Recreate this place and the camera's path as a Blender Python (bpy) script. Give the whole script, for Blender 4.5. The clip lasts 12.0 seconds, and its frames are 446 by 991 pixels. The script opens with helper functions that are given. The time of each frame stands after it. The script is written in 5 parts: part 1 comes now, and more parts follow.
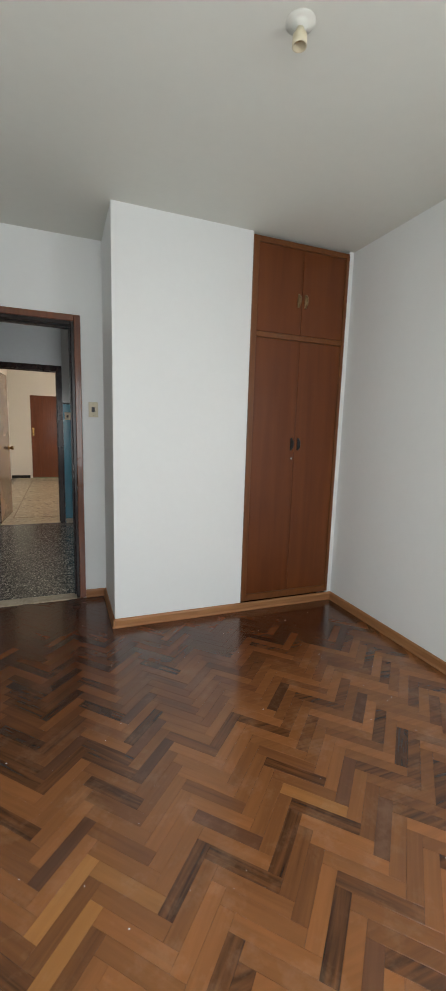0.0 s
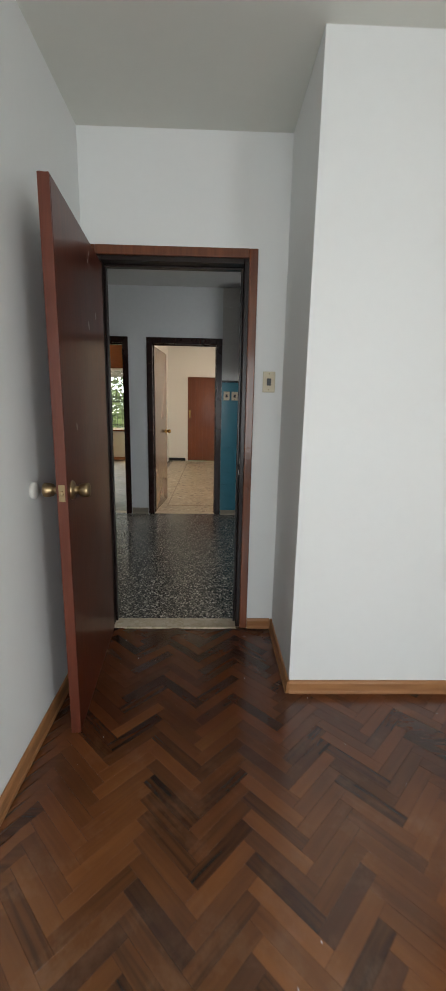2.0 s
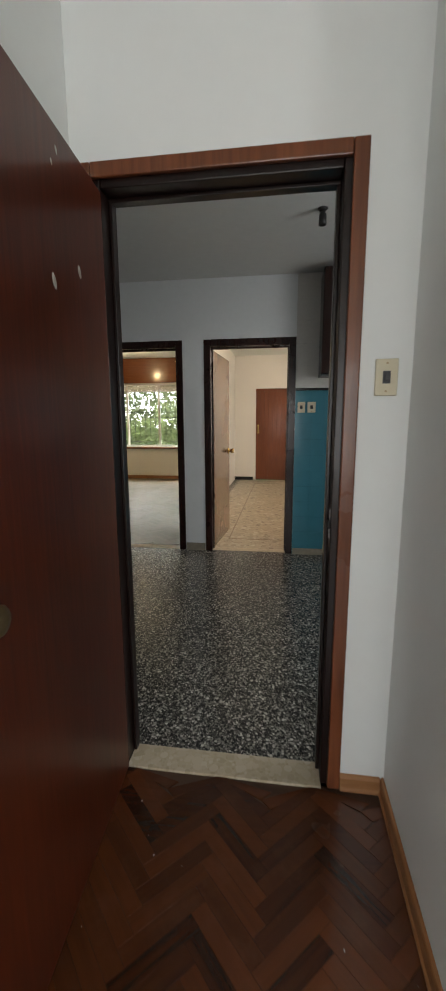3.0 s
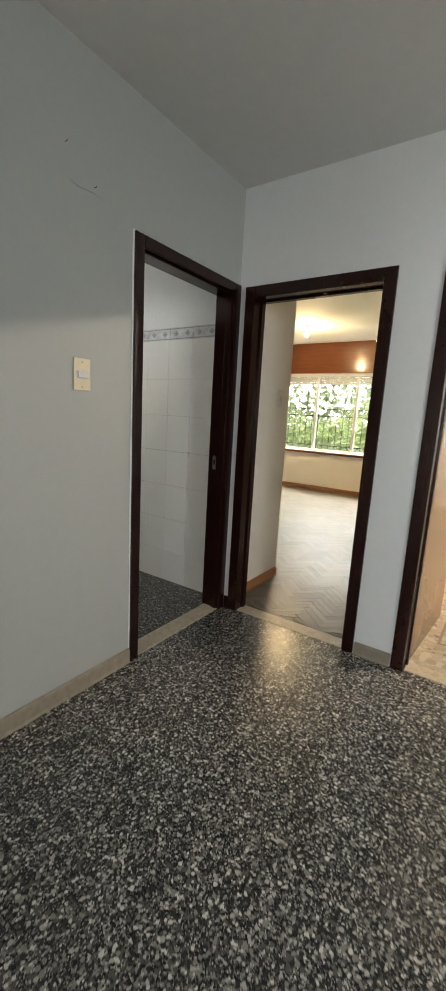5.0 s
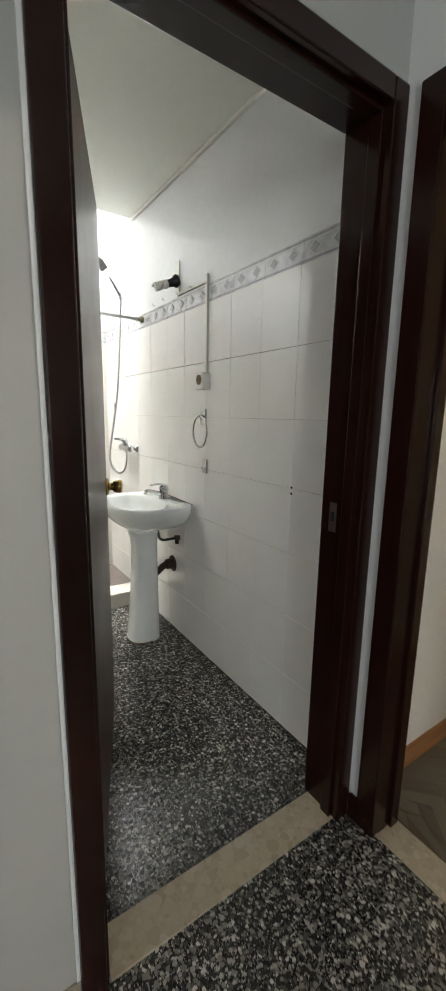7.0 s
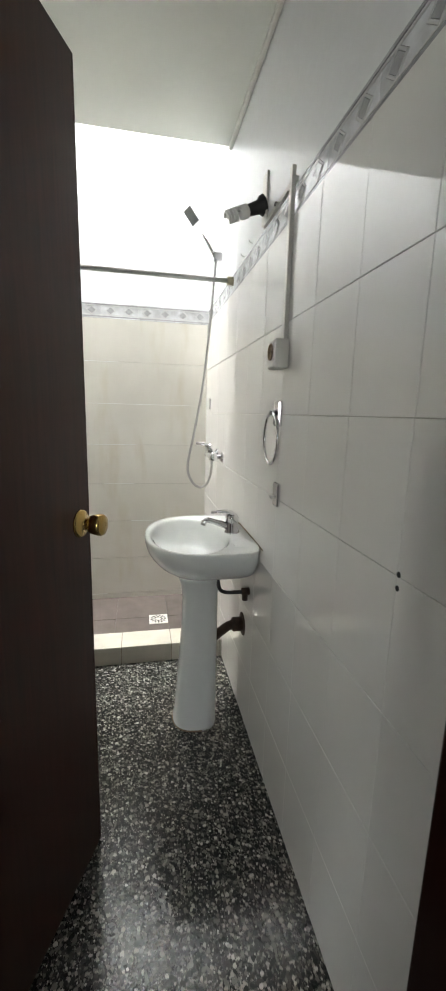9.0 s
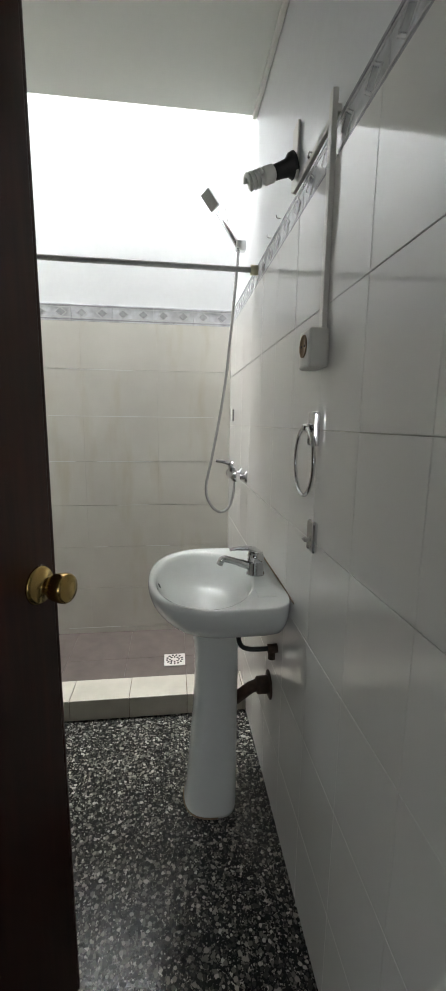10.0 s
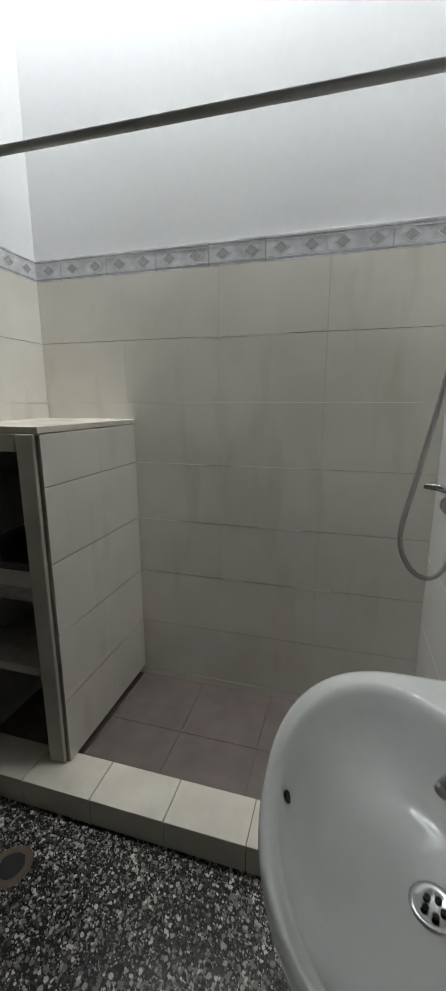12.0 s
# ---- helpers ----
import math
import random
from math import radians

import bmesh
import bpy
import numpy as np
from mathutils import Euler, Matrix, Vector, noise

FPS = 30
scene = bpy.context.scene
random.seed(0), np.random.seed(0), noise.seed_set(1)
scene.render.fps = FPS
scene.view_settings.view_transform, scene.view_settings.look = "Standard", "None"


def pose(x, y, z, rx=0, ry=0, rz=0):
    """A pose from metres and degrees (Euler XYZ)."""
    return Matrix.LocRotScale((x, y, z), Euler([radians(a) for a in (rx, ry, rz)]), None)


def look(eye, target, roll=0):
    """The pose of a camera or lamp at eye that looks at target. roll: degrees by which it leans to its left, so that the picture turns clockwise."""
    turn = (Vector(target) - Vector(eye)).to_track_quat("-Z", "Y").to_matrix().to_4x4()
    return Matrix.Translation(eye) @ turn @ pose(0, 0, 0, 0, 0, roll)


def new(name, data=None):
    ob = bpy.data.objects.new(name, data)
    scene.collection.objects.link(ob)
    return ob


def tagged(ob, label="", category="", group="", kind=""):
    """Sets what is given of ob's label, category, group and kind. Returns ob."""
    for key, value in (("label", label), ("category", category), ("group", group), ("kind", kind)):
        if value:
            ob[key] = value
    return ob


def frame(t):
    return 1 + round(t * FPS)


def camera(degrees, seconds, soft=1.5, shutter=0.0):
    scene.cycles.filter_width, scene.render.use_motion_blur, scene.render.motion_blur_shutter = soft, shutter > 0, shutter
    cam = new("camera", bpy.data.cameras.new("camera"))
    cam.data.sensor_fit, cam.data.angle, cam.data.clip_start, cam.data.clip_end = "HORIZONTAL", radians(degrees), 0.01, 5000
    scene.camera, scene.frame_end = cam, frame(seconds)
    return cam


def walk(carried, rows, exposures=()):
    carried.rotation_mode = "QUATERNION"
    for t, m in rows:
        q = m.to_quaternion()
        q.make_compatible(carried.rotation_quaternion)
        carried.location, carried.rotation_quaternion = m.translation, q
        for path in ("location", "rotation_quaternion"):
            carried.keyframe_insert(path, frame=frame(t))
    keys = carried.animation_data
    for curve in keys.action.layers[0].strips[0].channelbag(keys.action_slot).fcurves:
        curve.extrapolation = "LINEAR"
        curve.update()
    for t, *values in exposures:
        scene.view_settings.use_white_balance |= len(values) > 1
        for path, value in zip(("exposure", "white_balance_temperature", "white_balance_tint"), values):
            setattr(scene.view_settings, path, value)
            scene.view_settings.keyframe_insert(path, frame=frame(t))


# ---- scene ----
cam = camera(56.1, 12.0, 1.5, 0.18)
PATH = [
    (0, (0.74, -3.282, 1.319), (1.455, -1.44, 1.012), 1.7),
    (0.5, (0.749, -3.227, 1.351), (1.179, -1.303, 1.015), 2.0),
    (1, (0.73, -3.044, 1.328), (0.955, -1.095, 0.943), 2.2),
    (1.5, (0.675, -2.74, 1.322), (0.909, -0.795, 0.919), 2.1),
    (2, (0.668, -2.324, 1.297), (0.723, -0.366, 0.891), 1.1),
    (2.5, (0.659, -1.853, 1.294), (0.531, 0.11, 0.93), 1.5),
    (3, (0.663, -1.364, 1.312), (0.385, 0.586, 0.966), -0.3),
    (3.5, (0.676, -0.899, 1.312), (0.01, 0.953, 0.953), 1.1),
    (3.7, (0.653, -0.722, 1.311), (-0.051, 1.112, 0.934), 2.0),
    (5.3, (0.159, 0.701, 1.315), (-1.04, 2.253, 0.922), 2.3),
    (5.5, (0.078, 0.848, 1.301), (-1.185, 2.339, 0.873), 1.3),
    (6, (-0.111, 1.231, 1.29), (-1.613, 2.493, 0.901), 1.2),
    (6.5, (-0.317, 1.499, 1.275), (-1.847, 2.74, 0.929), 2.7),
    (7, (-0.491, 1.739, 1.308), (-2.123, 2.832, 0.931), 1.0),
    (7.2, (-0.531, 1.879, 1.335), (-2.264, 2.807, 0.966), 0.6),
    (8.8, (-1.01, 2.37, 1.288), (-2.889, 2.908, 0.862), 1.2),
    (9, (-1.077, 2.423, 1.295), (-3.002, 2.81, 0.911), 1.5),
    (9.5, (-1.211, 2.518, 1.314), (-3.178, 2.666, 0.982), 1.6),
    (10, (-1.386, 2.516, 1.31), (-3.342, 2.756, 0.968), 0.7),
    (10.5, (-1.573, 2.516, 1.305), (-3.509, 2.8, 0.893), -0.0),
    (11, (-1.769, 2.554, 1.322), (-3.734, 2.59, 0.947), -2.1),
    (11.5, (-1.96, 2.554, 1.324), (-3.897, 2.305, 0.896), -1.6),
    (12, (-2.173, 2.52, 1.342), (-4.047, 1.977, 0.905), -0.1),
]
EXPOSURES = [(t, e, k, 10) for t, e, k in ((0, -0.3, 6600), (1, -0.35, 6600), (2, -0.25, 6600), (2.5, -0.2, 6700), (3, -0.1, 6800), (3.5, 0.82, 7100), (5.5, 1.05, 6900), (6, 0.9, 6900), (7, 0.95, 6850), (9, 0.68, 6800), (9.5, 0.4, 6700), (10, 0.0, 6650), (10.5, -0.28, 6550), (11, -0.72, 6450), (11.5, -0.95, 6450), (12, -0.95, 6550))]
SKY, SUN = 0.15, 5.0
L_BED, L_BED2, L_KIT, L_LIV, L_ENT, L_ENTB, L_SHAFT, L_BULB = 44, 40, 20, 750, 15, 98, 63, 22
walk(cam, [(t, look(e, g, r)) for t, e, g, r in PATH], EXPOSURES)

# ---- world, sun, large lights ----
world = bpy.data.worlds.new("world")
scene.world = world
world.use_nodes = True
_wn = world.node_tree.nodes
_sky = _wn.new("ShaderNodeTexSky")
_sky.sky_type = "NISHITA"
_sky.sun_disc = False
_sky.sun_elevation, _sky.sun_rotation = radians(37), radians(251)
_sky.dust_density = 3.0
world.node_tree.links.new(_sky.outputs[0], _wn["Background"].inputs[0])
_wn["Background"].inputs[1].default_value = SKY

sun = new("sun", bpy.data.lights.new("sun", "SUN"))
sun.data.energy, sun.data.angle, sun.data.color = SUN, radians(12), (1, 0.96, 0.9)
sun.matrix_world = look((0, 0, 0), (0.755, 0.26, -0.602))


def window_light(name, eye, target, w, h, watts, color):
    """Sky light that enters by an opening."""
    ob = new(name, bpy.data.lights.new(name, "AREA"))
    ob.data.shape, ob.data.size, ob.data.size_y = "RECTANGLE", w, h
    ob.data.energy, ob.data.color = watts, color
    ob.matrix_world = look(eye, target)
    return ob


COOL = (0.93, 0.97, 1.0)
window_light("bedroom_daylight", (0.85, -4.42, 1.3), (1.5, 0, 0.0), 1.3, 1.5, L_BED, COOL)
window_light("bedroom_side_daylight", (2.76, -3.9, 1.3), (0.0, -3.0, 0.4), 0.8, 1.5, L_BED2, COOL)
window_light("kitchen_daylight", (2.53, 0.75, 1.6), (0.4, 2.2, 1.2), 0.9, 1.0, L_KIT, COOL)
window_light("living_daylight", (-2.4, 9.9, 3.7), (-2.3, 5.6, 0.4), 4.0, 2.2, L_LIV, (0.97, 1.0, 0.96))
window_light("entry_daylight", (2.53, 6.8, 1.5), (0, 6.8, 1.2), 1.8, 1.6, L_ENT, (1.0, 0.96, 0.88))
window_light("shaft_daylight", (-3.515, 2.04, 4.1), (-3.515, 2.04, 0), 0.46, 1.5, L_SHAFT, (0.97, 0.99, 1.0)).data.spread = radians(132)
entry_light = new("entry_bulb_light", bpy.data.lights.new("entry_bulb_light", "POINT"))
entry_light.data.energy, entry_light.data.color, entry_light.data.shadow_soft_size = L_ENTB, (1.0, 0.86, 0.76), 0.04
entry_light.location = (2.38, 4.5, 2.455)
bulb_light = new("living_bulb_light", bpy.data.lights.new("living_bulb_light", "POINT"))
bulb_light.data.energy, bulb_light.data.color, bulb_light.data.shadow_soft_size = L_BULB, (1.0, 0.72, 0.38), 0.06
bulb_light.location = (-2.6, 6.75, 2.5)


# ---- materials ----
def mat(name, color, rough=0.5, metal=0.0, vary=0.06, grain=40.0, stain=1.2, bump=0.0, bump_scale=60.0, coat=0.0, tint=None):
    """Principled surface with fine grain, broad stains and relief, in metres."""
    m = bpy.data.materials.new(name)
    m.use_nodes = True
    n, l = m.node_tree.nodes, m.node_tree.links
    b = n["Principled BSDF"]
    b.inputs["Roughness"].default_value = rough
    b.inputs["Metallic"].default_value = metal
    b.inputs["Coat Weight"].default_value = coat
    b.inputs["Coat Roughness"].default_value = 0.08
    geo = n.new("ShaderNodeNewGeometry")
    fine, broad = n.new("ShaderNodeTexNoise"), n.new("ShaderNodeTexNoise")
    for node, scale in ((fine, grain), (broad, stain)):
        node.inputs["Scale"].default_value, node.inputs["Detail"].default_value = scale, 4
        l.new(geo.outputs["Position"], node.inputs["Vector"])
    add = n.new("ShaderNodeMath")
    l.new(fine.outputs["Fac"], add.inputs[0])
    l.new(broad.outputs["Fac"], add.inputs[1])
    ramp = n.new("ShaderNodeValToRGB")
    lo = [max(0, c * (1 - 2 * vary)) for c in color]
    hi = [min(1, c * (1 + 2 * vary)) for c in (tint or color)]
    ramp.color_ramp.elements[0].position, ramp.color_ramp.elements[1].position = 0.3, 0.7
    ramp.color_ramp.elements[0].color, ramp.color_ramp.elements[1].color = (*lo, 1), (*hi, 1)
    half = n.new("ShaderNodeMath")
    half.operation = "MULTIPLY"
    half.inputs[1].default_value = 0.5
    l.new(add.outputs[0], half.inputs[0])
    l.new(half.outputs[0], ramp.inputs["Fac"])
    l.new(ramp.outputs["Color"], b.inputs["Base Color"])
    if rough > 0.05 and metal < 0.5:
        mr = n.new("ShaderNodeMapRange")
        mr.inputs["To Min"].default_value, mr.inputs["To Max"].default_value = rough * 0.8, min(1, rough * 1.25)
        l.new(broad.outputs["Fac"], mr.inputs["Value"])
        l.new(mr.outputs["Result"], b.inputs["Roughness"])
    if bump:
        bn, bt = n.new("ShaderNodeBump"), n.new("ShaderNodeTexNoise")
        bt.inputs["Scale"].default_value, bt.inputs["Detail"].default_value = bump_scale, 3
        l.new(geo.outputs["Position"], bt.inputs["Vector"])
        bn.inputs["Strength"].default_value, bn.inputs["Distance"].default_value = bump, 0.004
        l.new(bt.outputs["Fac"], bn.inputs["Height"])
        l.new(bn.outputs["Normal"], b.inputs["Normal"])
    return m


def wood(name, dark, light, axis, rough=0.35, coat=0.3, scale=1.0, pieces=False, wear=0.0):
    """Wood with its grain along an axis ("x", "y", "z" of the mesh); pieces: a tone of its own for each piece."""
    m = bpy.data.materials.new(name)
    m.use_nodes = True
    n, l = m.node_tree.nodes, m.node_tree.links
    b = n["Principled BSDF"]
    b.inputs["Coat Weight"].default_value = coat
    b.inputs["Coat Roughness"].default_value = 0.12
    b.inputs["Specular IOR Level"].default_value = 0.32
    tc, mp = n.new("ShaderNodeTexCoord"), n.new("ShaderNodeMapping")
    s = [26.0 * scale] * 3
    s["xyz".index(axis)] = 1.6 * scale
    mp.inputs["Scale"].default_value = s
    l.new(tc.outputs["Object"], mp.inputs["Vector"])
    info, geo = n.new("ShaderNodeObjectInfo"), n.new("ShaderNodeNewGeometry")
    own = n.new("ShaderNodeMath")
    own.operation = "ADD"
    l.new(info.outputs["Random"], own.inputs[0])
    l.new(geo.outputs["Random Per Island"], own.inputs[1])
    fr = n.new("ShaderNodeMath")
    fr.operation = "FRACT"
    l.new(own.outputs[0], fr.inputs[0])
    grain = n.new("ShaderNodeTexNoise")
    grain.noise_dimensions = "4D"
    grain.inputs["Scale"].default_value, grain.inputs["Detail"].default_value, grain.inputs["Distortion"].default_value = 2.2, 6, 0.6
    l.new(mp.outputs["Vector"], grain.inputs["Vector"])
    w4 = n.new("ShaderNodeMath")
    w4.operation = "MULTIPLY"
    w4.inputs[1].default_value = 37.0
    l.new(fr.outputs[0], w4.inputs[0])
    l.new(w4.outputs[0], grain.inputs["W"])
    broad = n.new("ShaderNodeTexNoise")
    broad.inputs["Scale"].default_value, broad.inputs["Detail"].default_value = 1.7, 5
    l.new(geo.outputs["Position"], broad.inputs["Vector"])
    mix1 = n.new("ShaderNodeMath")
    mix1.operation = "MULTIPLY_ADD"
    mix1.inputs[1].default_value = 0.6
    l.new(grain.outputs["Fac"], mix1.inputs[0])
    src = broad.outputs["Fac"]
    k = n.new("ShaderNodeMath")
    k.operation = "MULTIPLY"
    k.inputs[1].default_value = 0.4
    if pieces:
        l.new(fr.outputs[0], k.inputs[0])
        mix1.inputs[1].default_value = 0.45
        k.inputs[1].default_value = 0.5
    else:
        l.new(src, k.inputs[0])
    l.new(k.outputs[0], mix1.inputs[2])
    ramp = n.new("ShaderNodeValToRGB")
    e = ramp.color_ramp.elements
    e[0].position, e[1].position = 0.22, 0.82
    e[0].color, e[1].color = (*dark, 1), (*light, 1)
    l.new(mix1.outputs[0], ramp.inputs["Fac"])
    color = ramp.outputs["Color"]
    if pieces:
        e[0].position, e[1].position = 0.17, 0.84
        mid = ramp.color_ramp.elements.new(0.31)
        mid.color = (*[0.62 * d + 0.38 * h for d, h in zip(dark, light)], 1)
    if wear:
        dust, big = n.new("ShaderNodeTexNoise"), n.new("ShaderNodeMapRange")
        dust.inputs["Scale"].default_value, dust.inputs["Detail"].default_value = 5.5, 8
        dust.inputs["Roughness"].default_value = 0.7
        l.new(geo.outputs["Position"], dust.inputs["Vector"])
        big.inputs["From Min"].default_value, big.inputs["From Max"].default_value = 0.52, 0.8
        big.inputs["To Max"].default_value = wear
        l.new(dust.outputs["Fac"], big.inputs["Value"])
        mx = n.new("ShaderNodeMixRGB")
        mx.inputs["Color2"].default_value = (0.32, 0.19, 0.12, 1)
        l.new(big.outputs["Result"], mx.inputs["Fac"])
        l.new(color, mx.inputs["Color1"])
        color = mx.outputs["Color"]
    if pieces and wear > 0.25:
        # varnish walked thin and golden mid-room; window light's falloff toward the door painted in too
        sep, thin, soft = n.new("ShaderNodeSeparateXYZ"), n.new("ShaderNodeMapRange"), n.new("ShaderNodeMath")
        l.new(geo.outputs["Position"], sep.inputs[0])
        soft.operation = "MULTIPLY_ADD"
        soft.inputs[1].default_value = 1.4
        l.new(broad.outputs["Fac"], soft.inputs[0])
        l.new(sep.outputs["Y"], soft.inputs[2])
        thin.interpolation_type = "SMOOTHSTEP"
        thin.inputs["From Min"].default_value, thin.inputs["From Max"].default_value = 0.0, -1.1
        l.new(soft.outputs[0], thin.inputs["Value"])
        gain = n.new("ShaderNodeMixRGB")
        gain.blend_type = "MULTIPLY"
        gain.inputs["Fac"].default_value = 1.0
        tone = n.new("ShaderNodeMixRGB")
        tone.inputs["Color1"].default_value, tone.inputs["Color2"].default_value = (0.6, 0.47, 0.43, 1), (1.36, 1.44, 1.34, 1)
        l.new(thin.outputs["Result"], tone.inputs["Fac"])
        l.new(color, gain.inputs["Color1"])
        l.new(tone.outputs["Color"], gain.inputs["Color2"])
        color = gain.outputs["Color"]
    l.new(color, b.inputs["Base Color"])
    mr = n.new("ShaderNodeMapRange")
    mr.inputs["To Min"].default_value, mr.inputs["To Max"].default_value = rough * 0.7, min(1, rough * 1.45)
    l.new(broad.outputs["Fac"], mr.inputs["Value"])
    l.new(mr.outputs["Result"], b.inputs["Roughness"])
    bn = n.new("ShaderNodeBump")
    bn.inputs["Strength"].default_value, bn.inputs["Distance"].default_value = 0.12, 0.002
    l.new(grain.outputs["Fac"], bn.inputs["Height"])
    l.new(bn.outputs["Normal"], b.inputs["Normal"])
    return m


def terrazzo(name, matrix, chips, rough, scale=75.0, fill=0.42):
    """Ground stone chips of several sizes in a cement matrix."""
    m = bpy.data.materials.new(name)
    m.use_nodes = True
    n, l = m.node_tree.nodes, m.node_tree.links
    b = n["Principled BSDF"]
    b.inputs["Specular IOR Level"].default_value = 0.42
    geo = n.new("ShaderNodeNewGeometry")
    wob = n.new("ShaderNodeTexNoise")
    wob.inputs["Scale"].default_value = scale * 1.3
    l.new(geo.outputs["Position"], wob.inputs["Vector"])
    vm = n.new("ShaderNodeVectorMath")
    vm.operation = "MULTIPLY_ADD"
    vm.inputs[1].default_value = (0.006, 0.006, 0.0)
    l.new(wob.outputs["Color"], vm.inputs[0])
    l.new(geo.outputs["Position"], vm.inputs[2])
    color = None
    for k, (sc, f) in enumerate(((scale * 2.1, fill * 0.9), (scale, fill), (scale * 0.55, fill * 0.55))):
        v = n.new("ShaderNodeTexVoronoi")
        v.voronoi_dimensions = "2D"
        v.inputs["Scale"].default_value = sc
        l.new(vm.outputs[0], v.inputs["Vector"])
        sep = n.new("ShaderNodeSeparateColor")
        l.new(v.outputs["Color"], sep.inputs[0])
        size = n.new("ShaderNodeMath")
        size.operation = "MULTIPLY"
        size.inputs[1].default_value = f * 1.35
        l.new(sep.outputs[0], size.inputs[0])
        less = n.new("ShaderNodeMath")
        less.operation = "LESS_THAN"
        l.new(v.outputs["Distance"], less.inputs[0])
        l.new(size.outputs[0], less.inputs[1])
        ramp = n.new("ShaderNodeValToRGB")
        ramp.color_ramp.interpolation = "CONSTANT"
        el = ramp.color_ramp.elements
        el[0].color = (*chips[0], 1)
        el[1].position, el[1].color = 0.3, (*chips[1], 1)
        for pos, c in zip((0.55, 0.78, 0.92), chips[2:]):
            el.new(pos).color = (*c, 1)
        l.new(sep.outputs[1], ramp.inputs["Fac"])
        mx = n.new("ShaderNodeMixRGB")
        l.new(less.outputs[0], mx.inputs["Fac"])
        if color is None:
            mx.inputs["Color1"].default_value = (*matrix, 1)
        else:
            l.new(color, mx.inputs["Color1"])
        l.new(ramp.outputs["Color"], mx.inputs["Color2"])
        color = mx.outputs["Color"]
    dirt = n.new("ShaderNodeTexNoise")
    dirt.inputs["Scale"].default_value, dirt.inputs["Detail"].default_value = 1.6, 6
    l.new(geo.outputs["Position"], dirt.inputs["Vector"])
    dr = n.new("ShaderNodeMapRange")
    dr.inputs["To Min"].default_value, dr.inputs["To Max"].default_value = rough * 0.75, rough * 1.35
    l.new(dirt.outputs["Fac"], dr.inputs["Value"])
    l.new(dr.outputs["Result"], b.inputs["Roughness"])
    l.new(color, b.inputs["Base Color"])
    return m


def glass(name):
    m = bpy.data.materials.new(name)
    m.use_nodes = True
    b = m.node_tree.nodes["Principled BSDF"]
    b.inputs["Transmission Weight"].default_value, b.inputs["Roughness"].default_value, b.inputs["IOR"].default_value = 1.0, 0.0, 1.45
    return m


def glow(name, color, strength):
    m = bpy.data.materials.new(name)
    m.use_nodes = True
    b = m.node_tree.nodes["Principled BSDF"]
    b.inputs["Base Color"].default_value = (*color, 1)
    b.inputs["Emission Color"].default_value = (*color, 1)
    b.inputs["Emission Strength"].default_value = strength
    return m


def leafy(name, a, c):
    m = mat(name, a, 0.5, vary=0.3, grain=9, stain=2, tint=c)
    m.node_tree.nodes["Principled BSDF"].inputs["Transmission Weight"].default_value = 0.25
    return m


PLASTER = mat("white_wall_paint", (0.80, 0.82, 0.81), 0.55, vary=0.006, grain=25, stain=0.7, bump=0.02, bump_scale=6)
# hall paint in two copies: brighter for the lit north wall, darkened for shaded walls
PLASTER_NORTH = mat("lit_hall_wall_paint", (0.70, 0.715, 0.72), 0.5, vary=0.015, grain=25, stain=0.9, bump=0.1, bump_scale=9)
PLASTER_HALL = mat("shaded_hall_wall_paint", (0.405, 0.422, 0.408), 0.5, vary=0.015, grain=25, stain=0.9, bump=0.1, bump_scale=9)
INLAY = mat("brown_floor_inlay", (0.26, 0.19, 0.12), 0.4, vary=0.1)
CREAM = mat("cream_wall_paint", (0.80, 0.76, 0.69), 0.55, vary=0.015, bump=0.2, bump_scale=14)
CEIL = mat("white_ceiling_paint", (0.73, 0.745, 0.69), 0.7, vary=0.008, grain=18, stain=0.7, bump=0.2, bump_scale=10)
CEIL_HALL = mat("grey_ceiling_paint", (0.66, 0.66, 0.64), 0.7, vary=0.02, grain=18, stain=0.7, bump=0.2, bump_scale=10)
BATH_PAINT = mat("white_gloss_wall_paint", (0.72, 0.73, 0.735), 0.35, vary=0.015, bump=0.15, bump_scale=10)
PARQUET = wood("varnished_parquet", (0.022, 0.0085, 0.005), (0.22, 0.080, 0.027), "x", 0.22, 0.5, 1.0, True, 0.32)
# wood colour greyed toward green to carry the garden's reflection
PARQUET2 = wood("garden_tinted_parquet", (0.075, 0.06, 0.042), (0.165, 0.142, 0.102), "x", 0.36, 0.4, 1.0, True, 0.2)
PARQUET2.node_tree.nodes["Principled BSDF"].inputs["Coat Roughness"].default_value = 0.26
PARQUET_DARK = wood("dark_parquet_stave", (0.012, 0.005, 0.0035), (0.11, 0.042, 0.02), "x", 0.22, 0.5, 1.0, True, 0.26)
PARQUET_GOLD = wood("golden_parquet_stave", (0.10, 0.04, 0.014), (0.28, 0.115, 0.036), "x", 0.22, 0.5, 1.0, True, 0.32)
SUBFLOOR = mat("dark_parquet_joint", (0.075, 0.036, 0.02), 0.8)
SUBFLOOR2 = mat("dusty_parquet_joint", (0.13, 0.085, 0.05), 0.8)
SKIRT = wood("light_wood_skirting", (0.20, 0.085, 0.032), (0.46, 0.22, 0.09), "x", 0.45, 0.1)
SKIRT_Y = wood("light_wood_skirting_side", (0.20, 0.085, 0.032), (0.46, 0.22, 0.09), "y", 0.45, 0.1)
FRAME = wood("mahogany_frame", (0.06, 0.016, 0.006), (0.26, 0.08, 0.03), "z", 0.28, 0.4)
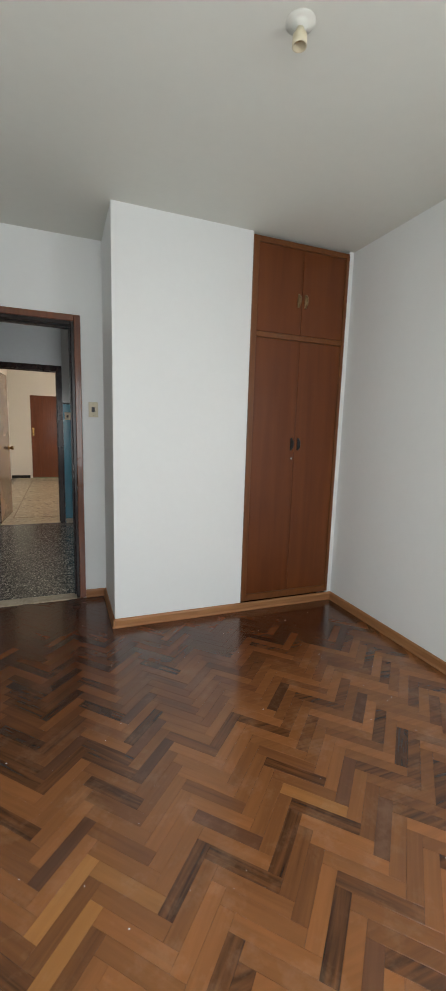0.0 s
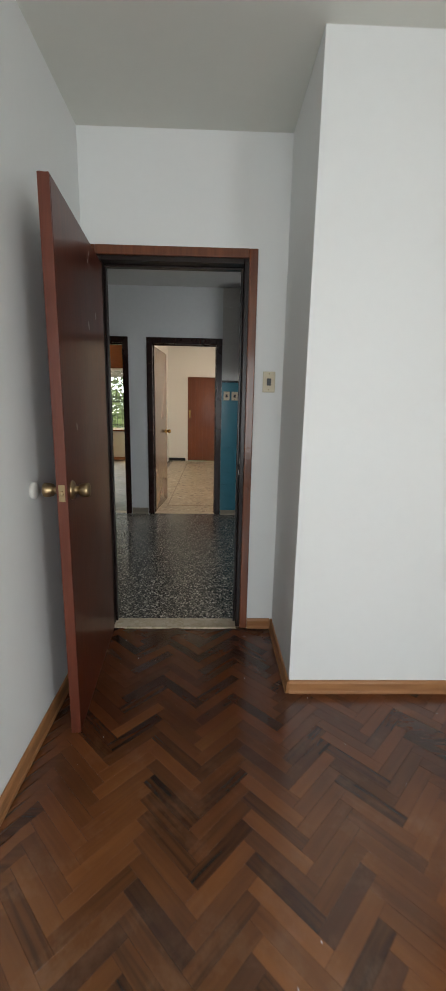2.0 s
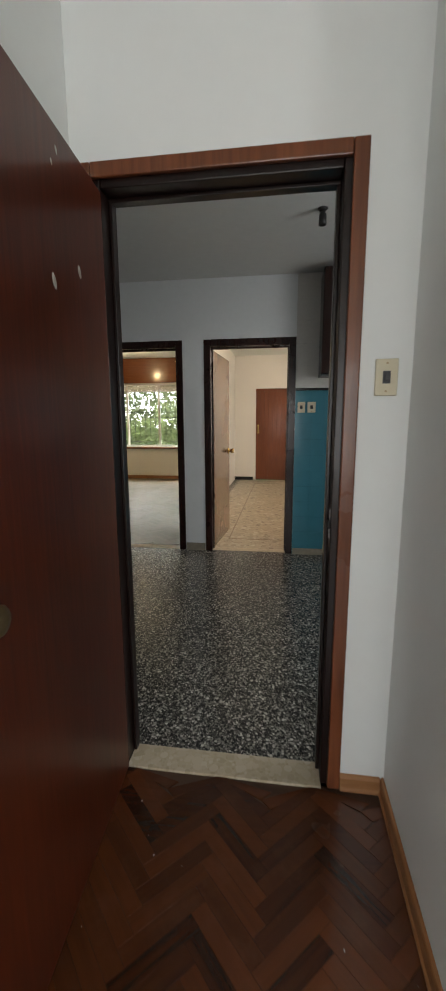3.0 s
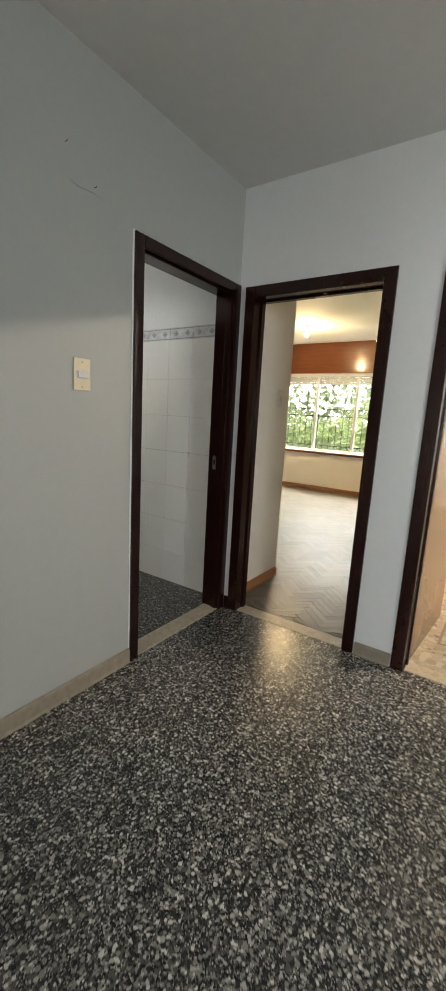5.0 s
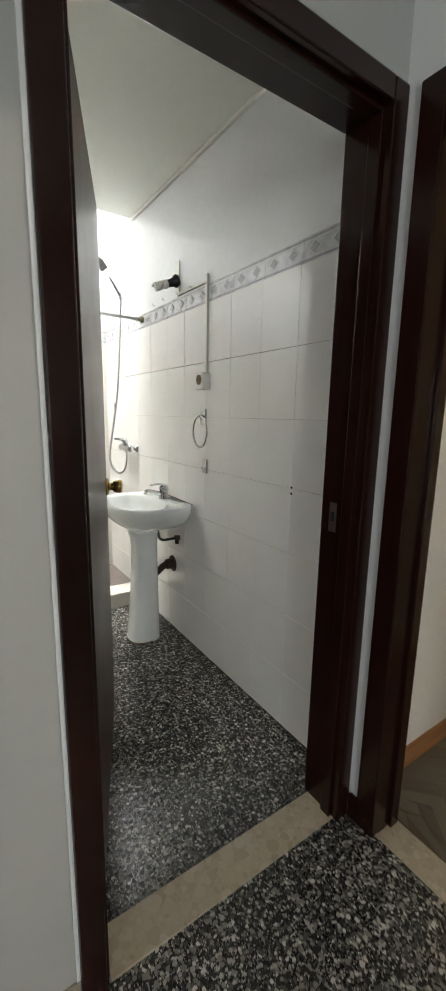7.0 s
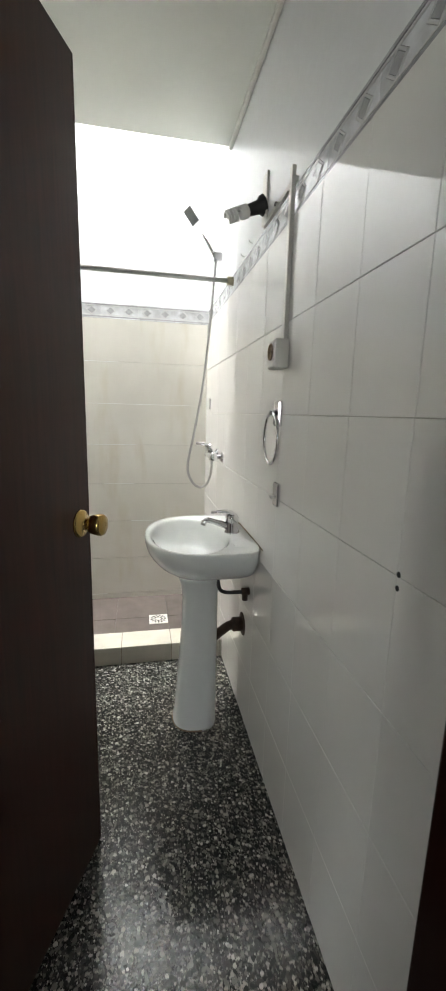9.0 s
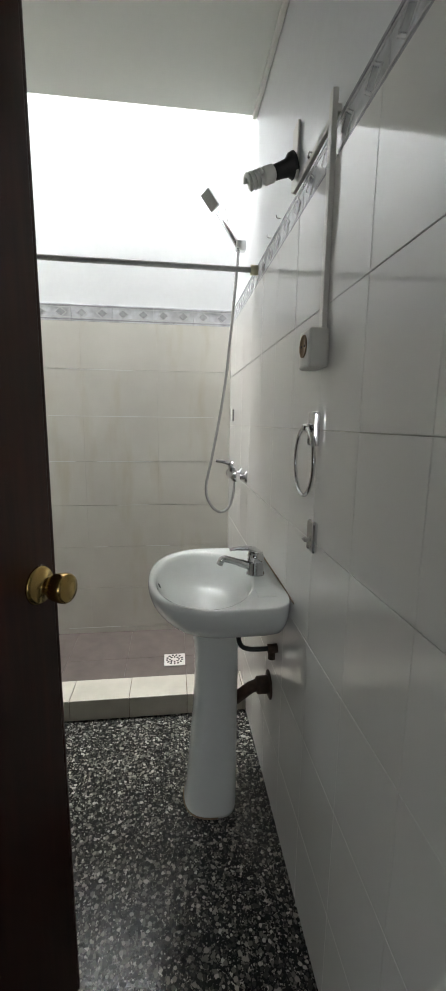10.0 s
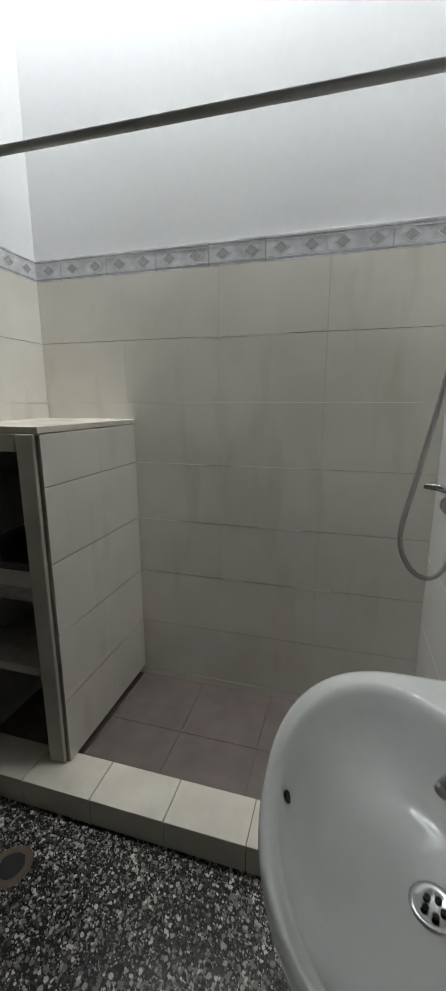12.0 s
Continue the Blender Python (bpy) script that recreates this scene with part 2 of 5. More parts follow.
# near-black wood for the reveal behind the red-brown bedroom casing
FRAME_BLACK = wood("near_black_frame", (0.004, 0.002, 0.0015), (0.016, 0.005, 0.0035), "z", 0.3, 0.1)
FRAME_DARK = wood("dark_mahogany_frame", (0.004, 0.0018, 0.0014), (0.036, 0.0092, 0.006), "z", 0.24, 0.16)
LEAF = wood("red_brown_door", (0.034, 0.0066, 0.0034), (0.145, 0.028, 0.0098), "z", 0.3, 0.14)
LEAF_EDGE = wood("red_door_edge", (0.07, 0.015, 0.008), (0.17, 0.045, 0.022), "z", 0.4, 0.2)
LEAF_DARK = wood("dark_brown_door", (0.018, 0.0052, 0.0037), (0.08, 0.023, 0.015), "z", 0.36, 0.1)
LEAF_TAN = wood("tan_varnished_door", (0.10, 0.045, 0.018), (0.26, 0.13, 0.055), "z", 0.25, 0.4)
FRONT = wood("orange_brown_door", (0.11, 0.028, 0.010), (0.24, 0.068, 0.022), "z", 0.4, 0.2)
CUP = wood("cupboard_veneer", (0.082, 0.0205, 0.0046), (0.182, 0.05, 0.011), "z", 0.36, 0.08, 0.25)
CUP_FRAME = wood("cupboard_frame_wood", (0.10, 0.032, 0.009), (0.215, 0.074, 0.02), "z", 0.36, 0.2)
LINTEL = wood("red_brown_panel", (0.12, 0.035, 0.012), (0.23, 0.075, 0.028), "x", 0.22, 0.4)
TERRAZZO = terrazzo("black_terrazzo", (0.008, 0.009, 0.0095), [(0.035, 0.034, 0.032), (0.095, 0.09, 0.082), (0.23, 0.22, 0.195), (0.41, 0.385, 0.345), (0.6, 0.565, 0.51)], 0.23, 110.0, 0.59)
# the hall terrazzo with the bathroom's shade darkened into its colours
TERRAZZO_BATH = terrazzo("shaded_bathroom_terrazzo", (0.006, 0.007, 0.0068), [(0.024, 0.025, 0.024), (0.06, 0.06, 0.055), (0.165, 0.162, 0.145), (0.32, 0.305, 0.27), (0.5, 0.475, 0.43)], 0.19, 112.0, 0.57)
CREAM_STONE = terrazzo("cream_stone_floor", (0.42, 0.35, 0.24), [(0.46, 0.38, 0.27), (0.36, 0.29, 0.19), (0.52, 0.46, 0.35), (0.22, 0.17, 0.11), (0.58, 0.53, 0.44)], 0.3, 18.0, 0.5)
MARBLE = terrazzo("cream_threshold_stone", (0.52, 0.44, 0.31), [(0.54, 0.46, 0.34), (0.48, 0.40, 0.28), (0.57, 0.49, 0.37), (0.45, 0.37, 0.25), (0.60, 0.53, 0.42)], 0.35, 30.0, 0.5)
SKIRT_STONE = mat("beige_stone_skirting", (0.27, 0.235, 0.18), 0.5, vary=0.12, grain=30)
TILE = mat("white_glazed_tile", (0.82, 0.81, 0.775), 0.045, vary=0.02, grain=4, stain=0.8, bump=0.03, bump_scale=4)
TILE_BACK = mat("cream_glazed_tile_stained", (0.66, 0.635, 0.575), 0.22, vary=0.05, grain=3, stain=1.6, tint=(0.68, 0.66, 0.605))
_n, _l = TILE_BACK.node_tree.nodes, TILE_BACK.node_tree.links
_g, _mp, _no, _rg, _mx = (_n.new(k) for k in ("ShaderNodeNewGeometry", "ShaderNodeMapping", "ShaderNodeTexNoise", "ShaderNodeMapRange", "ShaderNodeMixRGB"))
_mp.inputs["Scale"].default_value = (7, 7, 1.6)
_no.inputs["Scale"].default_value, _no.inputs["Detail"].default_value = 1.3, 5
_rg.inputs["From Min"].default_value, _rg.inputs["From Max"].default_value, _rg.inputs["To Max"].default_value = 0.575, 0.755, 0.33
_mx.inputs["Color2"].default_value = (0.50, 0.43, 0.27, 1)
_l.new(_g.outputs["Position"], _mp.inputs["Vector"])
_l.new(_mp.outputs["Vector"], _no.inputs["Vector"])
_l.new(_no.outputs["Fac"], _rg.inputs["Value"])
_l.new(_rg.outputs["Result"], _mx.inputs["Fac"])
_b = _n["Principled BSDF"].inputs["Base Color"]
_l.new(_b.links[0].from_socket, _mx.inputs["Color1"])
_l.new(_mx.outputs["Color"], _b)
FLOOR_GROUT = mat("dark_floor_grout", (0.24, 0.21, 0.185), 0.85, vary=0.2, grain=14)
GROUT = mat("grey_grout", (0.64, 0.62, 0.565), 0.85, vary=0.15, grain=12)
BORDER = mat("grey_marbled_border_tile", (0.57, 0.575, 0.59), 0.1, vary=0.16, grain=22, stain=9, tint=(0.64, 0.65, 0.67))
BORDER_LINE = mat("dark_border_line", (0.40, 0.40, 0.415), 0.2, vary=0.2)
BORDER_PALE = mat("pale_border_relief", (0.66, 0.66, 0.66), 0.2, vary=0.08)
DIAMOND = mat("grey_border_diamond", (0.40, 0.40, 0.415), 0.2, vary=0.15, grain=60)
BLUE = mat("blue_glazed_tile", (0.05, 0.21, 0.275), 0.15, vary=0.06, grain=6, stain=1)
WHITE_TILE = mat("white_kitchen_tile", (0.60, 0.58, 0.55), 0.15, vary=0.03)
BLACK_TRIM = mat("black_tile_trim", (0.012, 0.012, 0.012), 0.2)
SHOWER = mat("mauve_floor_tile", (0.13, 0.107, 0.096), 0.45, vary=0.12, grain=14, stain=5)
CURB = mat("cream_curb_tile", (0.62, 0.59, 0.51), 0.25, vary=0.06, grain=8, stain=4)
PORCELAIN = mat("white_porcelain", (0.86, 0.885, 0.865), 0.08, vary=0.01, coat=0.4)
SATIN = mat("satin_grey_plastic", (0.46, 0.48, 0.475), 0.35, 0.2, vary=0.04)
CHROME = mat("chrome", (0.60, 0.60, 0.61), 0.12, 1.0, vary=0.02)
STEEL = mat("brushed_steel", (0.42, 0.41, 0.40), 0.32, 1.0, vary=0.05)
BRASS = mat("aged_brass", (0.55, 0.38, 0.14), 0.22, 1.0, vary=0.08)
BRASS_DULL = mat("dull_brass", (0.36, 0.27, 0.15), 0.35, 1.0, vary=0.12)
RUST = mat("rusty_pipe", (0.06, 0.035, 0.022), 0.7, vary=0.3, grain=60, bump=0.6)
PVC = mat("white_plastic", (0.70, 0.69, 0.64), 0.4, vary=0.02)
IVORY = mat("ivory_plastic", (0.62, 0.56, 0.40), 0.4, vary=0.03)
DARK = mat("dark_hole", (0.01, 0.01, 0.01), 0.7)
BLACK = mat("black_plastic", (0.015, 0.015, 0.016), 0.4)
IRON = mat("black_iron", (0.02, 0.02, 0.02), 0.6)
WHITE_METAL = mat("white_painted_metal", (0.78, 0.78, 0.75), 0.35, vary=0.02)
ROD = mat("grey_rod", (0.58, 0.58, 0.57), 0.3)
RIM = mat("dirty_brown_rim", (0.10, 0.075, 0.05), 0.8, vary=0.25, grain=50, bump=0.5)
DAMP = mat("dirty_cement", (0.42, 0.40, 0.36), 0.8, vary=0.2, grain=20, bump=0.5)
SILICONE = mat("brown_sealant", (0.20, 0.14, 0.08), 0.7, vary=0.3, grain=80)
GLASS = glass("window_glass")
BULB = glow("lit_bulb", (1.0, 0.75, 0.42), 30.0)
HAZE = glow("bright_overcast_sky", (0.93, 0.97, 1.0), 4.0)
MILK = glow("skylight_sheet", (0.95, 0.98, 1.0), 3.0)
CFL = mat("white_lamp_glass", (0.78, 0.78, 0.75), 0.25, vary=0.02)
LEAVES = leafy("bright_leaves", (0.10, 0.155, 0.04), (0.2, 0.27, 0.09))
LAWN = mat("lawn", (0.05, 0.10, 0.025), 0.9, vary=0.3, grain=30)


# ---- builders ----
def part(name, bm, material, parent=None, label="", smooth=False):
    """Links a bmesh as one mesh object."""
    me = bpy.data.meshes.new(name)
    bmesh.ops.recalc_face_normals(bm, faces=bm.faces)
    if smooth:
        for f in bm.faces:
            f.smooth = True
    bm.to_mesh(me)
    bm.free()
    if material:
        me.materials.append(material)
    ob = new(name, me)
    ob.parent = parent
    if label:
        tagged(ob, label)
    return ob


def thing(name, label, category, at=(0, 0, 0), group="", kind=""):
    ob = new(name)
    ob.empty_display_size = 0.05
    ob.location = at
    return tagged(ob, label, category, group, kind)


def hold(parent, *parts):
    """Puts parts built in world coordinates under a thing that stands elsewhere."""
    inv = Matrix.Translation(-parent.location)
    for p in parts:
        p.parent = parent
        p.matrix_parent_inverse = inv


def box(bm, x0, x1, y0, y1, z0, z1, bevel=0.0, m=None):
    t = Matrix.LocRotScale(((x0 + x1) / 2, (y0 + y1) / 2, (z0 + z1) / 2), None, (x1 - x0, y1 - y0, z1 - z0))
    got = bmesh.ops.create_cube(bm, size=1, matrix=(m @ t) if m else t)
    if bevel:
        edges = list({e for v in got["verts"] for e in v.link_edges})
        bmesh.ops.bevel(bm, geom=edges, offset=bevel, segments=2, affect="EDGES", profile=0.5)
    return bm


def boxes(*rows, bevel=0.0):
    bm = bmesh.new()
    for r in rows:
        box(bm, *r, bevel=bevel)
    return bm


def tube(bm, points, radius, n=12, cap=True):
    """A round tube along points; radius is one number or one for each point."""
    pts = [Vector(p) for p in points]
    rad = radius if isinstance(radius, (list, tuple)) else [radius] * len(pts)
    rings, side = [], None
    for i, p in enumerate(pts):
        d = (pts[min(i + 1, len(pts) - 1)] - pts[max(i - 1, 0)]).normalized()
        if side is None:
            side = d.orthogonal().normalized()
        side = (side - d * side.dot(d)).normalized()
        up = d.cross(side)
        rings.append([bm.verts.new(p + rad[i] * (math.cos(a) * side + math.sin(a) * up)) for a in (2 * math.pi * k / n for k in range(n))])
    for a, b in zip(rings, rings[1:]):
        for k in range(n):
            bm.faces.new((a[k], a[(k + 1) % n], b[(k + 1) % n], b[k]))
    if cap:
        bm.faces.new(rings[0])
        bm.faces.new(rings[-1])
    return bm


def rings(bm, loops, cap0=True, cap1=True):
    """Skins loops of points that all have the same count."""
    vs = [[bm.verts.new(p) for p in lp] for lp in loops]
    n = len(vs[0])
    for a, b in zip(vs, vs[1:]):
        for k in range(n):
            bm.faces.new((a[k], a[(k + 1) % n], b[(k + 1) % n], b[k]))
    if cap0:
        bm.faces.new(vs[0])
    if cap1:
        bm.faces.new(vs[-1])
    return bm


def curve_points(ctrl, steps=8):
    """A smooth line through control points."""
    p = [Vector(c) for c in ctrl]
    p = [2 * p[0] - p[1]] + p + [2 * p[-1] - p[-2]]
    out = []
    for i in range(1, len(p) - 2):
        for s in range(steps):
            t = s / steps
            a, b, c, d = p[i - 1], p[i], p[i + 1], p[i + 2]
            out.append(0.5 * (2 * b + (c - a) * t + (2 * a - 5 * b + 4 * c - d) * t * t + (3 * b - a - 3 * c + d) * t ** 3))
    return out + [p[-2]]


def lathe(bm, profile, m, n=20):
    """A turned body: profile rows of radius and height along the local z of m."""
    loops = [[m @ Vector((r * math.cos(2 * math.pi * k / n), r * math.sin(2 * math.pi * k / n), h)) for k in range(n)] for r, h in profile]
    return rings(bm, loops)


def slab_mesh(name, w, h, t, ch, material):
    """One tile or block: face up at z = t, centred, with chamfered edges."""
    me = bpy.data.meshes.new(name)
    a, b = w / 2, h / 2
    v = [(sx * (a - i), sy * (b - i), z) for i, z in ((0, 0), (0, t - ch), (ch, t)) for sx, sy in ((-1, -1), (1, -1), (1, 1), (-1, 1))]
    f = [(k + j, k + (j + 1) % 4, k + 4 + (j + 1) % 4, k + 4 + j) for k in (0, 4) for j in range(4)] + [(8, 9, 10, 11)]
    me.from_pydata(v, [], f)
    me.materials.append(material)
    return me


def solid_wall(name, axis, u0, u1, f0, f1, z0, z1, material, label, holes=(), far=None):
    """A wall along "x" or "y" from u0 to u1, f0 to f1 thick, with openings (u0, u1, z0, z1) through it. far: the paint of its far face."""
    us = sorted({u0, u1, *(h[0] for h in holes), *(h[1] for h in holes)})
    zs = sorted({z0, z1, *(h[2] for h in holes), *(h[3] for h in holes)})
    full = lambda i, j: 0 <= i < len(us) - 1 and 0 <= j < len(zs) - 1 and not any(
        h[0] <= (us[i] + us[i + 1]) / 2 <= h[1] and h[2] <= (zs[j] + zs[j + 1]) / 2 <= h[3] for h in holes)
    bm = bmesh.new()
    cache = {}

    def vert(u, f, z):
        key = (u, f, z)
        if key not in cache:
            cache[key] = bm.verts.new((u, f, z) if axis == "x" else (f, u, z))
        return cache[key]

    for i in range(len(us) - 1):
        for j in range(len(zs) - 1):
            if not full(i, j):
                continue
            a, b, c, d = us[i], us[i + 1], zs[j], zs[j + 1]
            bm.faces.new([vert(a, f0, c), vert(b, f0, c), vert(b, f0, d), vert(a, f0, d)])
            back = bm.faces.new([vert(a, f1, c), vert(a, f1, d), vert(b, f1, d), vert(b, f1, c)])
            back.material_index = 1 if far else 0
            for di, dj, q in ((-1, 0, ((a, c), (a, d))), (1, 0, ((b, c), (b, d))), (0, -1, ((a, c), (b, c))), (0, 1, ((a, d), (b, d)))):
                if not full(i + di, j + dj):
                    (p, r), (s, w) = q
                    bm.faces.new([vert(p, f0, r), vert(s, f0, w), vert(s, f1, w), vert(p, f1, r)])
    ob = part(name, bm, material)
    if far:
        ob.data.materials.append(far)
    return tagged(ob, label, "wall", kind="structure")


def slab(name, x0, x1, y0, y1, z0, z1, material, label, category):
    return tagged(part(name, boxes((x0, x1, y0, y1, z0, z1)), material), label, category, kind="structure")


# ---- structure ----
wall_bed_left = solid_wall("wall_bed_left", "y", -4.4, -0.001, -0.15, 0, 0, 2.7, PLASTER, "smooth white painted bedroom wall beside the open door")
wall_bed_right = solid_wall("wall_bed_right", "y", -4.4, -0.001, 2.74, 2.9, 0, 2.7, PLASTER, "smooth white painted bedroom wall beside the cupboard", [(-4.35, -3.45, 0.45, 2.2)])
wall_bed_back = solid_wall("wall_bed_back", "x", -0.15, 2.9, -4.55, -4.4, 0, 2.7, PLASTER, "white painted bedroom wall with a window opening", [(0.15, 1.55, 0.45, 2.2)])
wall_closet = solid_wall("wall_closet", "x", 1.042, 1.948, -0.588, -0.001, 0, 2.7, PLASTER, "white painted closet wall that juts into the bedroom")
wall_closet_end = solid_wall("wall_closet_end", "x", 2.702, 2.739, -0.588, -0.001, 0, 2.7, PLASTER, "narrow white plaster strip beside the cupboard")
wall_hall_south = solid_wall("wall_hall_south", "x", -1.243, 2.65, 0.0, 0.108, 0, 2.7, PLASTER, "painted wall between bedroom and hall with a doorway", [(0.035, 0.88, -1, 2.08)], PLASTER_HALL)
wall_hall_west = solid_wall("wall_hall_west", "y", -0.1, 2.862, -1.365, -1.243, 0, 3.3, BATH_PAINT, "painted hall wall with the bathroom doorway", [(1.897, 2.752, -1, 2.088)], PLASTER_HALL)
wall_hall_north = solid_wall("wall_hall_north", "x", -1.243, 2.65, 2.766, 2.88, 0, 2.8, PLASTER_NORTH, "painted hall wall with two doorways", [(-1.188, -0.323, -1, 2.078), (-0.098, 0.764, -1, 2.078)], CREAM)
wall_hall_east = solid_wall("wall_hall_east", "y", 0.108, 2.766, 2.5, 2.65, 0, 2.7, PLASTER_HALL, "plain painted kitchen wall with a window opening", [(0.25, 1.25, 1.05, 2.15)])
wall_bath_north = solid_wall("wall_bath_north", "x", -3.95, -1.245, 2.862, 2.98, 0, 4.25, BATH_PAINT, "white bathroom wall, tiled below a patterned border")
wall_bath_west = solid_wall("wall_bath_west", "y", 1.1, 2.862, -3.95, -3.813, 0, 4.25, BATH_PAINT, "white shower wall, tiled below a patterned border")
wall_bath_south = solid_wall("wall_bath_south", "x", -3.813, -1.365, 1.1, 1.22, 0, 4.25, BATH_PAINT, "white bathroom wall, tiled below a patterned border")
wall_shaft = solid_wall("wall_shaft", "y", 1.22, 2.862, -3.25, -3.15, 2.62, 4.25, BATH_PAINT, "white side wall of the skylight shaft")
wall_living_niche = solid_wall("wall_living_niche", "y", 2.981, 3.44, -1.4, -1.256, 0, 2.8, CREAM, "cream wall beside the living room doorway")
wall_living_entry = solid_wall("wall_living_entry", "y", 2.881, 2.98, -1.244, -1.1955, 0, 2.8, CREAM, "cream strip of wall beside the living room doorway")
wall_living_south = solid_wall("wall_living_south", "x", -4.6, -1.256, 3.44, 3.58, 0, 2.8, CREAM, "cream painted living room wall")
wall_living_west = solid_wall("wall_living_west", "y", 3.44, 8.2, -4.75, -4.6, 0, 2.8, CREAM, "cream painted living room wall")
wall_middle_near = solid_wall("wall_middle_near", "y", 2.881, 4.0, -0.318, -0.11, 0, 2.8, CREAM, "cream wall between the living room and the entry")
wall_middle_step = solid_wall("wall_middle_step", "x", -0.6, -0.319, 3.9, 4.0, 0, 2.8, CREAM, "cream wall step between the living room and the entry")
wall_middle_far = solid_wall("wall_middle_far", "y", 4.001, 8.2, -0.6, -0.42, 0, 2.8, CREAM, "cream wall between the living room and the entry")
wall_facade = solid_wall("wall_facade", "x", -4.75, 2.65, 8.2, 8.4, 0, 2.9, CREAM, "cream outer wall with a wide window and the front door", [(-3.76, -1.2, 0.74, 2.18), (0.052, 0.908, -1, 2.037)])
wall_entry_east = solid_wall("wall_entry_east", "y", 2.88, 8.2, 2.5, 2.65, 0, 2.8, CREAM, "cream entry wall with a window opening", [(5.8, 7.8, 0.6, 2.3)])

ceiling_bedroom = slab("ceiling_bedroom", 0, 2.74, -4.4, -0.001, 2.605, 2.69, CEIL, "plain white painted bedroom ceiling", "ceiling")
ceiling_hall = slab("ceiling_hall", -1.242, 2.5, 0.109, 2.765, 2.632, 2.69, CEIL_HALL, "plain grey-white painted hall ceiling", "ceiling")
ceiling_bath = slab("ceiling_bath", -3.25, -1.366, 1.221, 2.861, 2.51, 2.62, CEIL, "white bathroom ceiling that ends at the skylight shaft", "ceiling")
ceiling_living = slab("ceiling_living", -4.6, 2.5, 2.8805, 8.1995, 2.745, 2.79, CEIL, "plain white living room ceiling", "ceiling")
roof = slab("roof", -5.0, 3.0, -4.7, 1.0, 2.86, 3.0, CEIL, "plain flat roof slab over the flat", "roof")

floor_bedroom = slab("floor_bedroom", 0, 2.74, -4.4, 0.0, -0.06, -0.005, SUBFLOOR, "worn varnished herringbone parquet in mixed browns", "floor")
floor_hall = slab("floor_hall", -1.245, 2.5, 0.1, 2.775, -0.06, 0.0, TERRAZZO, "polished black terrazzo with white and grey chips", "floor")
floor_bath = slab("floor_bath", -3.13, -1.36, 1.22, 2.862, -0.06, -0.001, TERRAZZO_BATH, "black terrazzo bathroom floor with pale chips", "floor")
floor_shower = slab("floor_shower", -3.813, -3.2, 1.22, 2.862, -0.06, 0.052, FLOOR_GROUT, "mauve tiled shower floor with a drain", "floor")
floor_living = slab("floor_living", -4.6, -0.3, 2.87, 8.2, -0.06, -0.005, SUBFLOOR2, "worn herringbone parquet floor in the living room", "floor")
floor_entry = slab("floor_entry", -0.42, 2.5, 2.87, 8.2, -0.06, -0.0005, CREAM_STONE, "cream stone floor with dark border lines", "floor")
ground = slab("ground", -60, 60, 8.4, 130, -0.3, -0.12, LAWN, "green lawn outside the living room window", "ground")

for name, (x0, x1, y0, y1), lab in (
        ("threshold_bedroom", (0.09, 0.824, -0.014, 0.1), "cream stone threshold of the bedroom doorway"),
        ("threshold_living", (-1.13, -0.38, 2.775, 2.878), "cream stone threshold of the living room doorway"),
        ("threshold_entry", (-0.035, 0.70, 2.775, 2.878), "cream stone threshold of the entry doorway"),
        ("threshold_bath", (-1.362, -1.246, 1.955, 2.705), "cream stone threshold of the bathroom doorway")):
    bm = boxes((x0, x1, y0, y1, -0.03, 0.004), bevel=0.002)
    tagged(part(name, bm, MARBLE), lab, "threshold", kind="structure")

# border lines in the entry floor
for k, r in enumerate(((0.07, 0.085, 3.22, 7.6), (0.085, 2.2, 3.22, 3.235), (0.085, 2.2, 7.585, 7.6))):
    tagged(part("trim_floor_line" if k == 0 else "trim_floor_line.%03d" % k, boxes((*r, -0.01, 0.002)), INLAY), "brown inlaid line in the cream stone floor", "floor line", kind="structure")


def skirting(name, axis, u0, u1, f0, f1, h, material, label):
    """A skirting board with a rounded top edge and a quarter bead at its foot."""
    bm = bmesh.new()
    s = 1 if f1 > f0 else -1
    t = abs(f1 - f0)
    prof = [(0, 0), (t + 0.006, 0), (t + 0.006, 0.006), (t + 0.001, 0.012), (t, 0.018), (t, h - 0.012), (t * 0.7, h - 0.003), (t * 0.3, h), (0, h)]
    loops = [[((u, f0 + s * a, z) if axis == "x" else (f0 + s * a, u, z)) for a, z in prof] for u in (u0, u1)]
    rings(bm, loops)
    return tagged(part(name, bm, material), label, "skirting board", kind="structure")


WOODL = "light brown wooden skirting board along the bedroom wall"
skirting("baseboard_1", "x", 1.042, 2.739, -0.589, -0.603, 0.06, SKIRT, WOODL)
skirting("baseboard_2", "y", -0.603, -0.002, 1.041, 1.029, 0.06, SKIRT_Y, WOODL)
skirting("baseboard_3", "x", 0.89, 1.028, -0.001, -0.013, 0.06, SKIRT, WOODL)
skirting("baseboard_4", "y", -4.399, -0.605, 2.739, 2.725, 0.06, SKIRT_Y, WOODL)
skirting("baseboard_5", "y", -4.399, -0.002, 0.001, 0.014, 0.06, SKIRT_Y, WOODL)
STONEL = "beige stone skirting along the hall wall"
skirting("baseboard_6", "y", 0.11, 1.884, -1.242, -1.232, 0.08, SKIRT_STONE, STONEL)
skirting("baseboard_7", "x", -0.31, -0.112, 2.765, 2.754, 0.075, SKIRT_STONE, STONEL)
skirting("baseboard_8", "x", 0.777, 2.5, 2.7515, 2.741, 0.06, SKIRT_STONE, "beige stone skirting below the blue tiles")
LIVL = "brown wooden skirting board in the living room"
